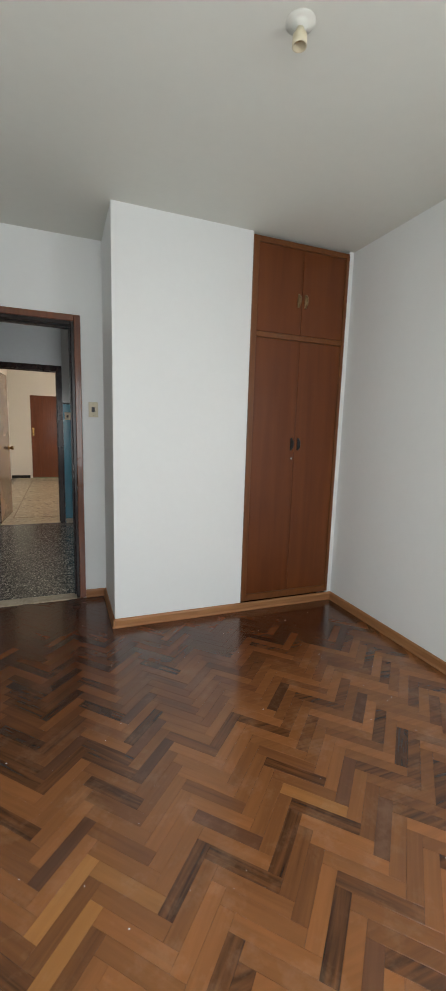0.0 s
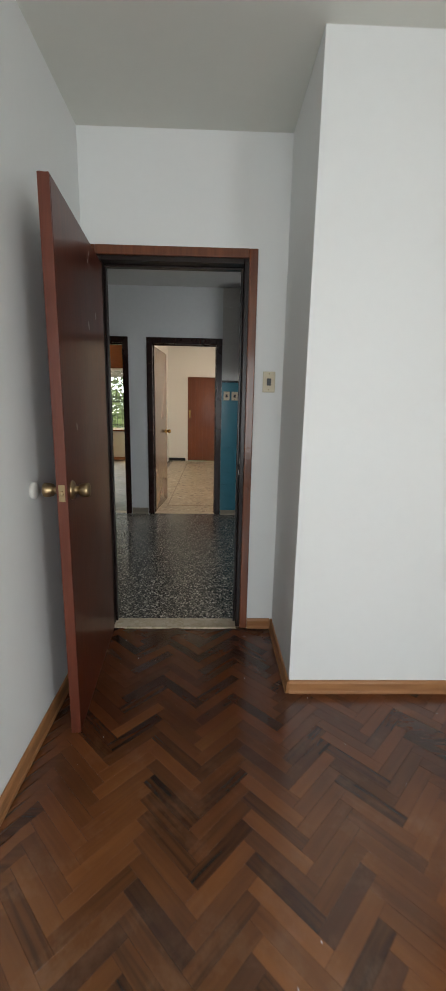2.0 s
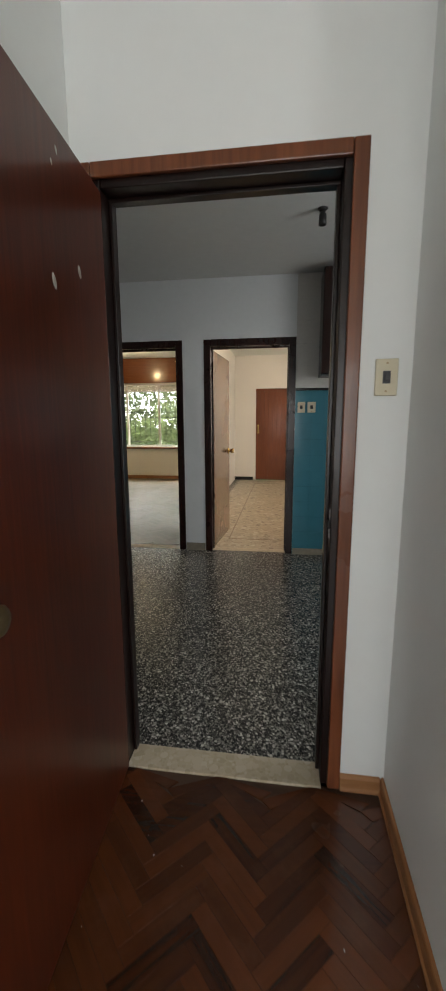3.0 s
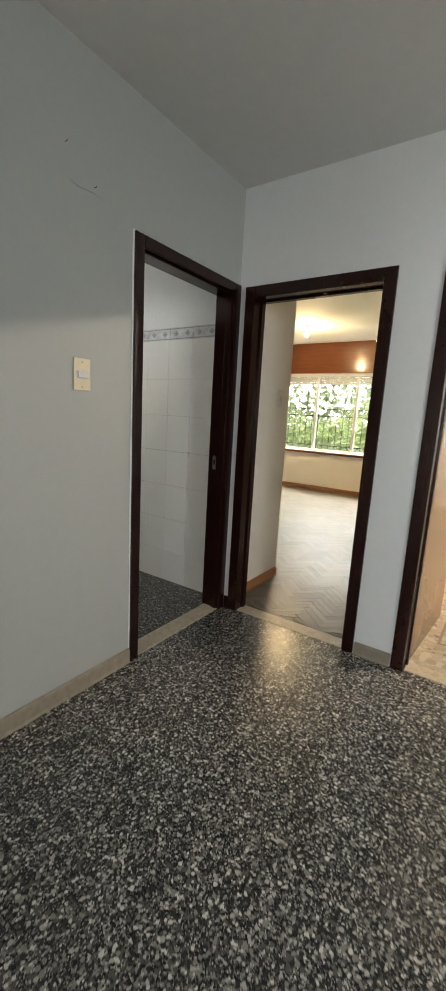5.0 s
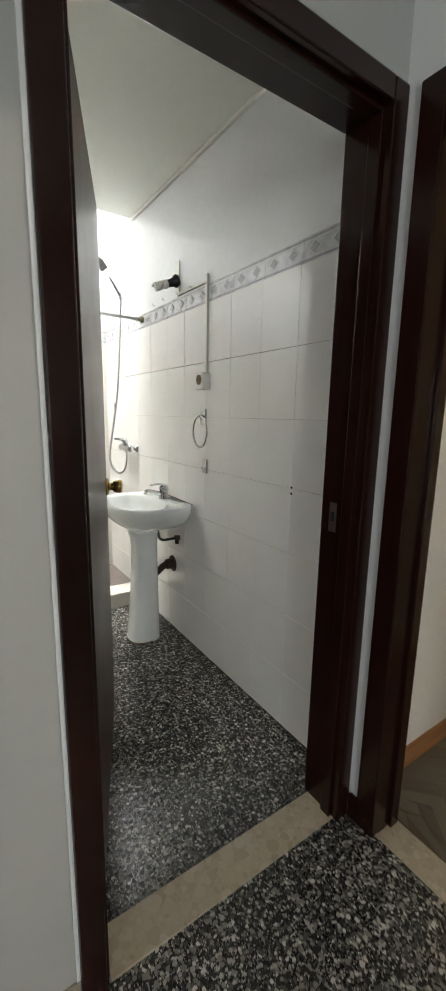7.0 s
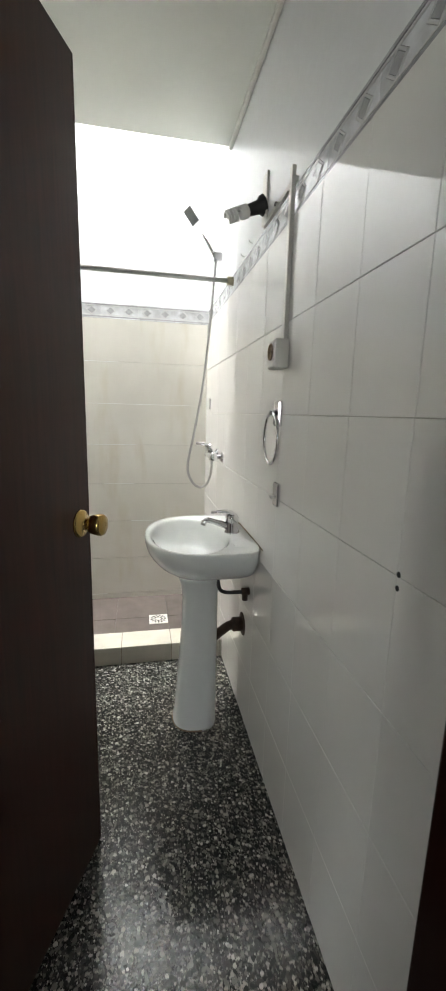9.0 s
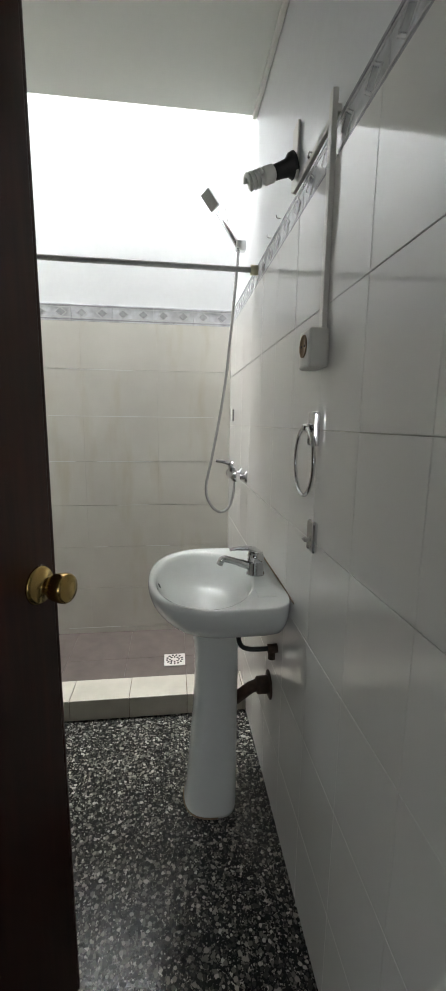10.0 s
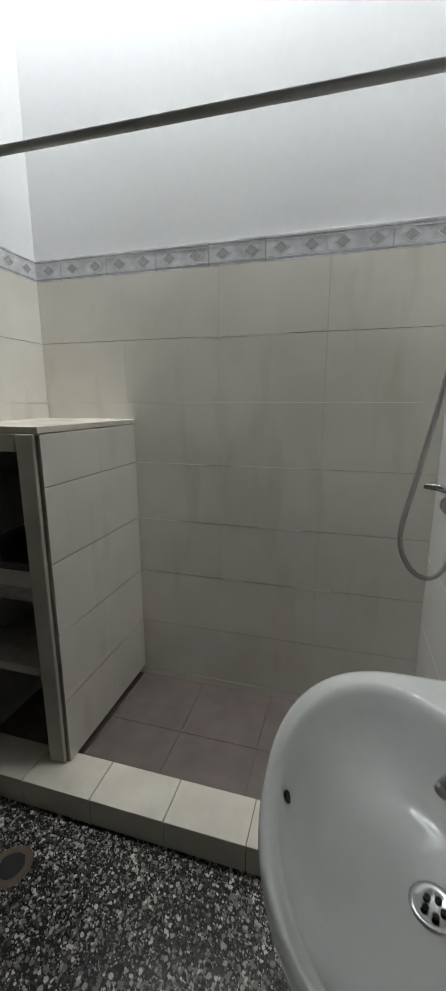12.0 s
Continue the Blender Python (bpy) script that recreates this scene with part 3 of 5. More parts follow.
skirting("baseboard_9", "y", 2.99, 3.58, -1.255, -1.243, 0.07, SKIRT_Y, LIVL)
skirting("baseboard_10", "x", -4.6, -0.6, 8.199, 8.186, 0.07, SKIRT, LIVL)
skirting("baseboard_11", "x", -0.42, 0.0, 8.199, 8.188, 0.07, BLACK_TRIM, "dark skirting beside the front door")


# ---- doors ----
def door_frame(name, axis, a0, a1, f0, f1, top, wide, label, near_mat, far_mat=None, near_wide=None):
    """Two jambs and a head with a stop bead, standing in a wall from face f0 to f1."""
    ob = thing(name, label, "door frame", kind="structure")
    p, q = f0 - 0.014, f1 + 0.014
    swap = (lambda u0, u1, g0, g1, z0, z1: (u0, u1, g0, g1, z0, z1)) if axis == "x" else (lambda u0, u1, g0, g1, z0, z1: (g0, g1, u0, u1, z0, z1))
    mid = (p + q) / 2
    rows = [(p, q, near_mat, wide)] if far_mat is None else [(p, p + 0.018, near_mat, near_wide), (p + 0.0185, q, far_mat, wide)]
    for g0, g1, material, w in rows:
        for nm, r in (("jamb", (a0, a0 + w, 0.001, top)), ("jamb", (a1 - w, a1, 0.001, top)), ("head", (a0 + w + 0.0005, a1 - w - 0.0005, top - w, top))):
            bm = bmesh.new()
            box(bm, *swap(r[0], r[1], g0, g1, r[2], r[3]), bevel=0.004)
            part(nm, bm, material, ob)
    bm = bmesh.new()
    s = 0.012
    box(bm, *swap(a0 + wide + 0.0008, a0 + wide + s, mid + 0.012, mid + 0.05, 0.002, top - wide - s), bevel=0.002)
    part("stop_bead", bm, far_mat or near_mat, ob)
    bm = bmesh.new()
    box(bm, *swap(a1 - wide - s, a1 - wide - 0.0008, mid + 0.012, mid + 0.05, 0.002, top - wide - s), bevel=0.002)
    part("stop_bead", bm, far_mat or near_mat, ob)
    bm = bmesh.new()
    box(bm, *swap(a0 + wide + 0.0008, a1 - wide - 0.0008, mid + 0.012, mid + 0.05, top - wide - s + 0.0005, top - wide - 0.0008), bevel=0.002)
    part("stop_bead", bm, far_mat or near_mat, ob)
    return ob


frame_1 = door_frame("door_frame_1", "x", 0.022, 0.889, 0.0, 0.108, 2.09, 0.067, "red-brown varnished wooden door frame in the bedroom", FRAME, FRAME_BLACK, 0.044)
frame_2 = door_frame("door_frame_2", "x", -1.196, -0.316, 2.766, 2.88, 2.086, 0.066, "dark mahogany door frame to the living room", FRAME_DARK)
frame_3 = door_frame("door_frame_3", "x", -0.105, 0.771, 2.766, 2.88, 2.086, 0.066, "dark mahogany door frame to the entry", FRAME_DARK)
frame_4 = door_frame("door_frame_4", "y", 1.887, 2.759, -1.365, -1.243, 2.1, 0.055, "dark mahogany door frame of the bathroom", FRAME_DARK)


tagged(part("trim_filler", boxes((-1.2425, -1.2385, 1.8775, 1.8865, 0.08, 2.104), (-1.2425, -1.2395, 1.8866, 2.76, 2.1003, 2.105), bevel=0.001), PLASTER), "white filler line along the bathroom door frame", "filler", kind="structure")
tagged(part("trim_corner_block", boxes((-1.2285, -1.1965, 2.7525, 2.7655, 0.0005, 0.088), bevel=0.004), FRAME_DARK), "worn dark wooden plinth block between two door frames", "plinth", kind="structure")


def knob(parent, at, out, material, label):
    """A turned door knob with its rose, pointing out."""
    bm = bmesh.new()
    m = Matrix.Translation(at) @ Vector(out).to_track_quat("Z", "Y").to_matrix().to_4x4()
    lathe(bm, [(0.036, 0), (0.036, 0.003), (0.031, 0.009), (0.016, 0.012), (0.0145, 0.024), (0.021, 0.028), (0.0245, 0.034), (0.0275, 0.05), (0.0275, 0.058), (0.024, 0.0635), (0.012, 0.065)], m)
    return part("knob", bm, material, parent, label, smooth=True)


def door_leaf(name, label, hinge, angle, length, height, thick, face_mat, edge_mat, knob_mat, knob_z, inset=0.065):
    """A flush leaf that turns about its hinge edge. Local x runs along the leaf from the hinge, local y through it."""
    ob = thing(name, label, "door", (hinge[0], hinge[1], 0.006))
    ob.rotation_euler = (0, 0, radians(angle))
    part("leaf", boxes((0, length - 0.008, 0, thick, 0, height), bevel=0.0025), face_mat, ob)
    edge = part("edge_strip", boxes((length - 0.0078, length, 0.0006, thick - 0.0006, 0, height), bevel=0.0015), edge_mat, ob, "worn solid wood edge strip")
    for sgn, y in ((1, thick), (-1, 0)):
        knob(ob, (length - inset, y, knob_z), (0, sgn, 0), knob_mat, "round metal door knob")
    part("latch_plate", boxes((length - 0.0005, length + 0.0015, thick / 2 - 0.011, thick / 2 + 0.011, knob_z - 0.03, knob_z + 0.03)), knob_mat, ob, "metal latch plate")
    bm = bmesh.new()
    box(bm, length, length + 0.009, thick / 2 - 0.006, thick / 2 + 0.006, knob_z - 0.009, knob_z + 0.009, bevel=0.003)
    part("latch_bolt", bm, knob_mat, ob)
    for z in (0.25, 1.0, 1.75):
        bm = bmesh.new()
        tube(bm, [(-0.006, thick / 2, z - 0.045), (-0.006, thick / 2, z + 0.045)], 0.006, 8)
        part("hinge", bm, knob_mat, ob)
    return ob


bed_door = door_leaf("bedroom_door", "open dark red-brown flush wooden door with round knobs", (0.062, -0.02), -86.2, 0.835, 1.995, 0.038, LEAF, LEAF_EDGE, BRASS_DULL, 0.985)
bath_door = door_leaf("bathroom_door", "half-open dark brown flush bathroom door with a brass knob", (-1.395, 1.985), 158.8, 0.85, 2.04, 0.036, LEAF_DARK, LEAF_DARK, BRASS, 1.01, 0.05)
entry_door = door_leaf("entry_door", "open tan varnished flush door with brass knobs", (-0.03, 2.9), 85.5, 0.75, 2.0, 0.036, LEAF_TAN, LEAF_TAN, BRASS, 0.97)

for u, z, r in ((0.355, 1.635, 0.012), (0.2, 1.705, 0.011), (0.65, 1.213, 0.010), (0.3, 1.94, 0.006), (0.33, 1.90, 0.005)):
    bm = bmesh.new()
    rings(bm, [[(u + q * r * math.cos(a), 0.0379 + h, z + q * r * 1.5 * math.sin(a + 0.4)) for a in (2 * math.pi * k / 14 for k in range(14))] for q, h in ((1.0, 0.0), (0.8, 0.0008), (0.4, 0.0003))])
    part("filled_dent", bm, DAMP, bed_door, "pale filled dent in the varnish")
stop = thing("door_stop", "round white plastic door stop on the wall behind the knob", "door stop", (0.0005, -0.775, 0.985))
bm = bmesh.new()
lathe(bm, [(0.032, 0), (0.032, 0.012), (0.028, 0.016), (0.01, 0.017)], pose(0, 0, 0, 0, 90, 0), 24)
part("disc", bm, PVC, stop, "", True)

front_door = thing("front_door", "closed orange-brown vertical board front door with a brass lock", "door", (0.48, 8.22, 0))
hold(front_door, part("leaf", boxes((0.055, 0.905, 8.225, 8.265, 0.004, 2.035), bevel=0.003), FRONT))
for k in range(9):
    x = 0.06 + k * 0.0935
    hold(front_door, part("board", boxes((x, x + 0.0895, 8.214, 8.2249, 0.01, 2.03), bevel=0.003), FRONT))
hold(front_door, part("lock_plate", boxes((0.085, 0.125, 8.206, 8.2139, 1.05, 1.25), bevel=0.004), BRASS, None, "brass lock plate"))
bm = bmesh.new()
tube(bm, curve_points([(0.10, 8.206, 1.09), (0.10, 8.165, 1.10), (0.10, 8.16, 1.16), (0.10, 8.206, 1.2)], 6), 0.009, 10)
hold(front_door, part("pull_handle", bm, BRASS, None, "curved brass pull handle", True))

# strike plates on the jambs
for nm, r, m in (("strike_plate", (-1.345, -1.318, 2.7022, 2.7036, 0.965, 1.055), STEEL), ("strike_plate", (0.8205, 0.8217, 0.02, 0.045, 0.93, 1.03), STEEL)):
    ob = thing(nm, "worn metal strike plate let into the dark jamb", "strike plate", (r[0], r[2], r[4]), "strike plates")
    hold(ob, part("plate", boxes(r), m))
    hold(ob, part("slot", boxes((r[0] + 0.008, r[1] - 0.007, r[2] - 0.0004, r[3] - 0.0006, r[4] + 0.032, r[4] + 0.062)), DARK))


# ---- bedroom ----
def cupboard():
    ob = thing("built_in_cupboard", "built-in brown veneered cupboard with two tall and two upper doors", "cupboard", (2.33, -0.58, 0.07))
    x0, x1, y, z0, z1 = 1.949, 2.701, -0.597, 0.07, 2.585
    P = []
    P.append(part("carcass", boxes((x0 + 0.02, x1 - 0.02, -0.545, -0.06, z0, z1)), CUP))
    for r in ((x0, x0 + 0.04, z0, z1), (x1 - 0.026, x1, z0, z1)):
        P.append(part("stile", boxes((r[0], r[1], y, -0.546, r[2], r[3]), bevel=0.003), CUP_FRAME))
    for a, b in ((z0, z0 + 0.05), (1.955, 1.99), (z1 - 0.035, z1)):
        P.append(part("rail", boxes((x0 + 0.0405, x1 - 0.0265, y + 0.001, -0.546, a, b), bevel=0.003), CUP_FRAME))
    mid = 2.331
    for za, zb in ((0.123, 1.952), (1.993, 2.547)):
        for xa, xb in ((x0 + 0.043, mid - 0.0015), (mid + 0.0015, x1 - 0.029)):
            d = part("door", boxes((xa, xb, y + 0.006, y + 0.026, za, zb), bevel=0.002), CUP)
            P.append(d)
            hx = mid - 0.028 if xa < mid - 0.1 else mid + 0.028
            hz = 1.235 if zb < 1.96 else 2.22
            bm = bmesh.new()
            box(bm, hx - 0.008, hx + 0.008, y - 0.004, y + 0.0055, hz - 0.045, hz + 0.045, bevel=0.003)
            tube(bm, curve_points([(hx, y, hz - 0.035), (hx, y - 0.022, hz - 0.02), (hx, y - 0.022, hz + 0.02), (hx, y, hz + 0.035)], 5), 0.005, 8)
            h = part("handle", bm, BRASS_DULL if hz > 2 else BLACK, None, "small dark metal pull handle", True)
            h.parent = d
    bm = bmesh.new()
    lathe(bm, [(0.009, 0), (0.009, 0.004), (0.006, 0.006)], Matrix.Translation((mid - 0.02, y + 0.006, 1.13)) @ pose(0, 0, 0, 90))
    P.append(part("lock", bm, CHROME, None, "small round chrome lock", True))
    hold(ob, *P)
    return ob


cupboard()


def rocker(name, label, c, n, w, h, material, key_mat, double=False, wide=1.0):
    """A switch plate on a wall: c is the plate's middle, n the wall's outward direction."""
    ob = thing(name, label, "light switch" if "switch" in name else "socket", c, "wall switches")
    m = Vector(n).to_track_quat("Z", "Y").to_matrix().to_4x4()
    ob.rotation_euler = m.to_euler()
    a, b = w, h
    bm = bmesh.new()
    box(bm, -a / 2, a / 2, -b / 2, b / 2, 0.0005, 0.007, bevel=0.0025)
    part("plate", bm, material, ob)
    bm = bmesh.new()
    box(bm, -a * 0.17 * wide, a * 0.17 * wide, -b * 0.17 / wide ** 0.4, b * 0.17 / wide ** 0.4, 0.0072, 0.0085)
    part("key_frame", bm, BLACK if not double else key_mat, ob)
    bm = bmesh.new()
    q = 0.15 if double else 0.1
    box(bm, -a * q * wide, a * q * wide, -b * q / wide ** 0.5, b * q / wide ** 0.5, 0.0087, 0.014, bevel=0.001)
    part("key", bm, key_mat, ob)
    for s in (-1, 1):
        bm = bmesh.new()
        off = (0, s * b * 0.38)
        lathe(bm, [(0.0035, 0), (0.0035, 0.0012)], Matrix.Translation((*off, 0.0071)), 8)
        part("screw", bm, BRASS_DULL, ob)
    return ob


rocker("light_switch", "ivory toggle light switch on the white bedroom wall", (0.968, -0.001, 1.442), (0, -1, 0), 0.066, 0.108, IVORY, BLACK)
rocker("light_switch", "ivory wall switch on the painted hall wall", (-1.242, 1.602, 1.452), (1, 0, 0), 0.082, 0.13, IVORY, SATIN, True, 2.0)
rocker("light_switch", "ivory switch on the blue kitchen tiles", (0.83, 2.743, 1.445), (0, -1, 0), 0.07, 0.1, IVORY, BLACK)
rocker("wall_socket", "ivory socket on the blue kitchen tiles", (0.925, 2.743, 1.445), (0, -1, 0), 0.075, 0.1, IVORY, BLACK)
rocker("light_switch", "white wall switch beside the living room doorway", (-1.255, 3.415, 1.47), (1, 0, 0), 0.07, 0.13, PVC, IVORY, True)


def lamp_holder(name, label, at, shell, length, plate):
    """A bare lamp holder that hangs from a ceiling plate."""
    ob = thing(name, label, "lamp holder", at)
    bm = bmesh.new()
    lathe(bm, [(plate, 0), (plate, -0.002), (0.032, -0.004), (0.024, -0.01), (0.02, -0.016)], Matrix.Identity(4), 24)
    part("ceiling_plate", bm, BLACK if shell == BLACK else CEIL, ob, "round ceiling plate", True)
    bm = bmesh.new()
    z = -0.016
    lathe(bm, [(0.012, z), (0.016, z - 0.012), (0.023, z - 0.02), (0.024, z - length), (0.0205, z - length), (0.018, z - length + 0.03)], Matrix.Identity(4), 20)
    part("holder", bm, shell, ob, "", True)
    bm = bmesh.new()
    lathe(bm, [(0.0178, z - length + 0.028), (0.0178, z - length + 0.031)], Matrix.Identity(4), 16)
    part("contact", bm, BRASS_DULL, ob)
    return ob


lamp_holder("ceiling_lamp_holder", "bare ivory porcelain lamp holder on the bedroom ceiling", (1.487, -1.915, 2.605), IVORY, 0.05, 0.048)
lamp_holder("ceiling_lamp_holder", "bare black lamp holder on the hall ceiling", (0.885, 1.6, 2.632), BLACK, 0.08, 0.032)

window_bed = thing("window_1", "white window frame in the bedroom wall", "window", (0.85, -4.5, 0.45), kind="structure")
for r in ((0.15, 0.2, 0.45, 2.2), (1.5, 1.55, 0.45, 2.2), (0.825, 0.875, 0.5, 2.15), (0.2, 1.5, 0.45, 0.5), (0.2, 1.5, 2.15, 2.2)):
    hold(window_bed, part("window_frame", boxes((r[0], r[1], -4.54, -4.49, r[2], r[3]), bevel=0.003), WHITE_METAL))

window_side = thing("window_3", "white window frame in the bedroom side wall", "window", (2.85, -3.9, 0.45), kind="structure")
for r in ((-4.35, -4.3, 0.45, 2.2), (-3.5, -3.45, 0.45, 2.2), (-4.3, -3.5, 0.45, 0.5), (-4.3, -3.5, 2.15, 2.2)):
    hold(window_side, part("window_frame", boxes((2.83, 2.88, r[0], r[1], r[2], r[3]), bevel=0.003), WHITE_METAL))

# ---- hall and kitchen ----
cab = thing("wall_cabinet", "dark brown wooden wall cabinet above the blue tiles", "cabinet", (1.45, 2.58, 1.71))
hold(cab, part("body", boxes((0.978, 1.95, 2.44, 2.7505, 1.71, 2.57), bevel=0.004), FRAME_DARK))
for x in (0.983, 1.467):
    d = part("door", boxes((x, x + 0.478, 2.42, 2.4395, 1.715, 2.565), bevel=0.003), FRAME_DARK)
    hold(cab, d)

scar = thing("wall_crack", "filled crack in the upper hall wall paint", "crack", (-1.242, 1.64, 2.15))
bm = bmesh.new()
tube(bm, [(-1.2425, 1.55, 2.158), (-1.2412, 1.60, 2.15), (-1.2412, 1.66, 2.156), (-1.2425, 1.725, 2.15)], [0.001, 0.004, 0.0034, 0.001], 6)
hold(scar, part("ridge", bm, PLASTER_HALL))
for y, z in ((1.541, 2.272), (1.673, 2.176)):
    nail = thing("wall_nail", "small dark bent nail in the hall wall", "nail", (-1.242, y, z), "wall nails")
    part("shank", tube(bmesh.new(), [(-0.006, 0, 0), (0.009, 0.001, 0.001), (0.012, 0.002, 0.006)], [0.0014, 0.0014, 0.0012], 6), RUST, nail)

# ---- living room window, lintel, bulb ----
win = thing("window_2", "wide white sliding window with three panes facing the garden", "window", (-2.5, 8.3, 0.74), kind="structure")
X0, X1, Z0, Z1 = -3.76, -1.2, 0.74, 2.18
for r in ((X0, X0 + 0.04, Z0, Z1), (X1 - 0.04, X1, Z0, Z1), (X0 + 0.04, X1 - 0.04, Z0, Z0 + 0.045), (X0 + 0.04, X1 - 0.04, Z1 - 0.03, Z1)):
    hold(win, part("window_frame", boxes((r[0], r[1], 8.25, 8.31, r[2], r[3]), bevel=0.003), WHITE_METAL))
for x in (-2.965, -2.2, -1.45):
    hold(win, part("mullion", boxes((x - 0.024, x + 0.024, 8.252, 8.305, Z0 + 0.0455, Z1 - 0.0305), bevel=0.003), WHITE_METAL))
for a, b in ((X0 + 0.04, -2.989), (-2.941, -2.224), (-2.176, -1.474), (-1.426, X1 - 0.04)):
    p = part("pane", boxes((a, b, 8.277, 8.281, Z0 + 0.046, Z1 - 0.031)), GLASS)
    p.visible_shadow = False
    hold(win, p)
hold(win, part("window_sill", boxes((X0 - 0.04, X1 + 0.04, 8.15, 8.249, 0.70, 0.7395), bevel=0.006), LINTEL, None, "brown wooden inner sill"))
shutter = thing("roller_shutter", "white roller shutter let down a hand's width", "shutter", (-2.5, 8.33, 2.1), kind="structure")
for k in range(4):
    hold(shutter, part("slat", boxes((X0 + 0.042, X1 - 0.042, 8.318, 8.33, 2.005 + k * 0.044, 2.046 + k * 0.044), bevel=0.004), WHITE_METAL))
lint = thing("shutter_box_panel", "glossy red-brown wooden panel above the living room window", "panel", (-2.5, 8.17, 2.2), kind="structure")
hold(lint, part("panel", boxes((-4.598, -0.602, 8.16, 8.1995, 2.2, 2.743), bevel=0.004), LINTEL))
lamp = thing("ceiling_bulb", "lit bare bulb on the living room ceiling", "lamp", (-2.6, 6.75, 2.745))
bm = bmesh.new()
lathe(bm, [(0.05, 0), (0.048, -0.01), (0.02, -0.02), (0.02, -0.07)], Matrix.Identity(4))
part("holder", bm, PVC, lamp, "white lamp holder", True)
bm = bmesh.new()
lathe(bm, [(0.014, -0.0705), (0.03, -0.1), (0.035, -0.125), (0.028, -0.15), (0.012, -0.165)], Matrix.Identity(4))
bulb = part("bulb", bm, BULB, lamp, "glowing warm bulb", True)
bulb.visible_shadow = False

lamp2 = thing("ceiling_bulb", "lit bare bulb on the entry ceiling", "lamp", (2.38, 4.5, 2.745))
bm = bmesh.new()
lathe(bm, [(0.05, 0), (0.048, -0.01), (0.02, -0.02), (0.02, -0.23)], Matrix.Identity(4))
part("holder", bm, PVC, lamp2, "white lamp holder", True)
bm = bmesh.new()
lathe(bm, [(0.014, -0.2305), (0.03, -0.26), (0.035, -0.285), (0.028, -0.32), (0.012, -0.34)], Matrix.Identity(4))
part("bulb", bm, BULB, lamp2, "glowing warm bulb", True).visible_shadow = False

grille = thing("window_grille", "black wrought-iron grille with scrolls outside the window", "grille", (-2.5, 8.42, 0.75))
for k in range(21):
    x = -3.72 + k * 0.125
    hold(grille, part("bar", tube(bmesh.new(), [(x, 8.425, 0.74), (x, 8.425, 2.2)], 0.006, 6), IRON))
for z in (0.85, 1.42, 1.55):
    hold(grille, part("cross_bar", boxes((-3.76, -1.2, 8.431, 8.437, z - 0.008, z + 0.008)), IRON))
for k in range(20):
    x = -3.657 + k * 0.125
    pts = [(x + 0.05 * math.cos(a) * (1 - a / 14), 8.425, 1.485 + 0.05 * math.sin(a) * (1 - a / 14)) for a in (i * 0.6 for i in range(14))]
    hold(grille, part("scroll", tube(bmesh.new(), pts, 0.005, 6), IRON))

tagged(part("backdrop", boxes((-120, 80, 100, 100.5, -0.3, 45)), HAZE), "bright hazy sky in the distance", "sky", kind="structure")

rng = np.random.default_rng(3)


def hedge(name, label, cat, x0, x1, y0, y1, z0, z1, count, size, material, low=0.8):
    """An uneven bank of many small leaves."""
    n = count
    u, v, w = rng.random(n), rng.random(n), rng.random(n)
    cx, cy = x0 + (x1 - x0) * u, y0 + (y1 - y0) * v
    top = z1 - 0.55 * (0.5 + 0.5 * np.sin(cx * 2.3 + 1) * np.cos(cx * 0.9)) * (z1 - z0) * 0.6
    cz = z0 + (top - z0) * w ** low
    verts, faces = [], []
    for i in range(n):
        r = Euler(rng.uniform(-1.2, 1.2, 3)).to_matrix()
        s = size * rng.uniform(0.6, 1.4)
        c = Vector((cx[i], cy[i], cz[i]))
        k = len(verts)
        for a, b, d in ((-0.5, 0, 0), (0, -0.22, 0.05), (0.5, 0, 0), (0, 0.22, 0.05)):
            verts.append(c + r @ (Vector((a, d, b)) * s))
        faces.append((k, k + 1, k + 2, k + 3))
    me = bpy.data.meshes.new(name)
    me.from_pydata(verts, [], faces)
    me.materials.append(material)
    return tagged(new(name, me), label, cat, kind="stuff")


hedge("shrub_leaves", "dense bright green shrubs beyond the window", "shrubs", -8.5, 2.0, 10.2, 12.0, -0.12, 2.0, 13000, 0.11, LEAVES)
hedge("tree_leaves", "loose sunlit foliage above the shrubs", "foliage", -12.0, 5.0, 13.0, 16.0, 0.6, 9.5, 18000, 0.22, LEAVES, 1.35)


# ---- bathroom ----
def tile_field(parent, name, u_joints, z_joints, place, t, material, gap=0.0015, upright=0.0009):
    """Lays a tile in each cell between joints; place(u, z) gives the pose of a tile's back middle."""
    shapes = {}
    for a, b in zip(u_joints, u_joints[1:]):
        for c, d in zip(z_joints, z_joints[1:]):
            w, h = round(b - a - upright, 4), round(d - c - gap, 4)
            if w < 0.01 or h < 0.01:
                continue
            if (w, h) not in shapes:
                shapes[w, h] = slab_mesh(name, w, h, t, min(0.0008, upright), material)
            ob = new(name, shapes[w, h])
            ob.parent = parent
            ob.matrix_basis = place((a + b) / 2, (c + d) / 2) @ pose(0, 0, random.uniform(-0.0003, 0.0003), random.uniform(-0.07, 0.07), random.uniform(-0.07, 0.07))


def steps(a, b, first, pitch):
    """Joints from a to b, pitch apart, one of them at first."""
    k0 = math.ceil((a - first) / pitch + 1e-6)
    out = [a]
    k = k0
    while first + k * pitch < b - 1e-6:
        if first + k * pitch - out[-1] > 0.012:
            out.append(first + k * pitch)
        k += 1
    return out + [b]


def face_north(y):
    return lambda u, z: Matrix.Translation((u, y, z)) @ pose(0, 0, 0, 90, 0, 0)


def face_south(y):
    return lambda u, z: Matrix.Translation((u, y, z)) @ pose(0, 0, 0, -90, 0, 0)


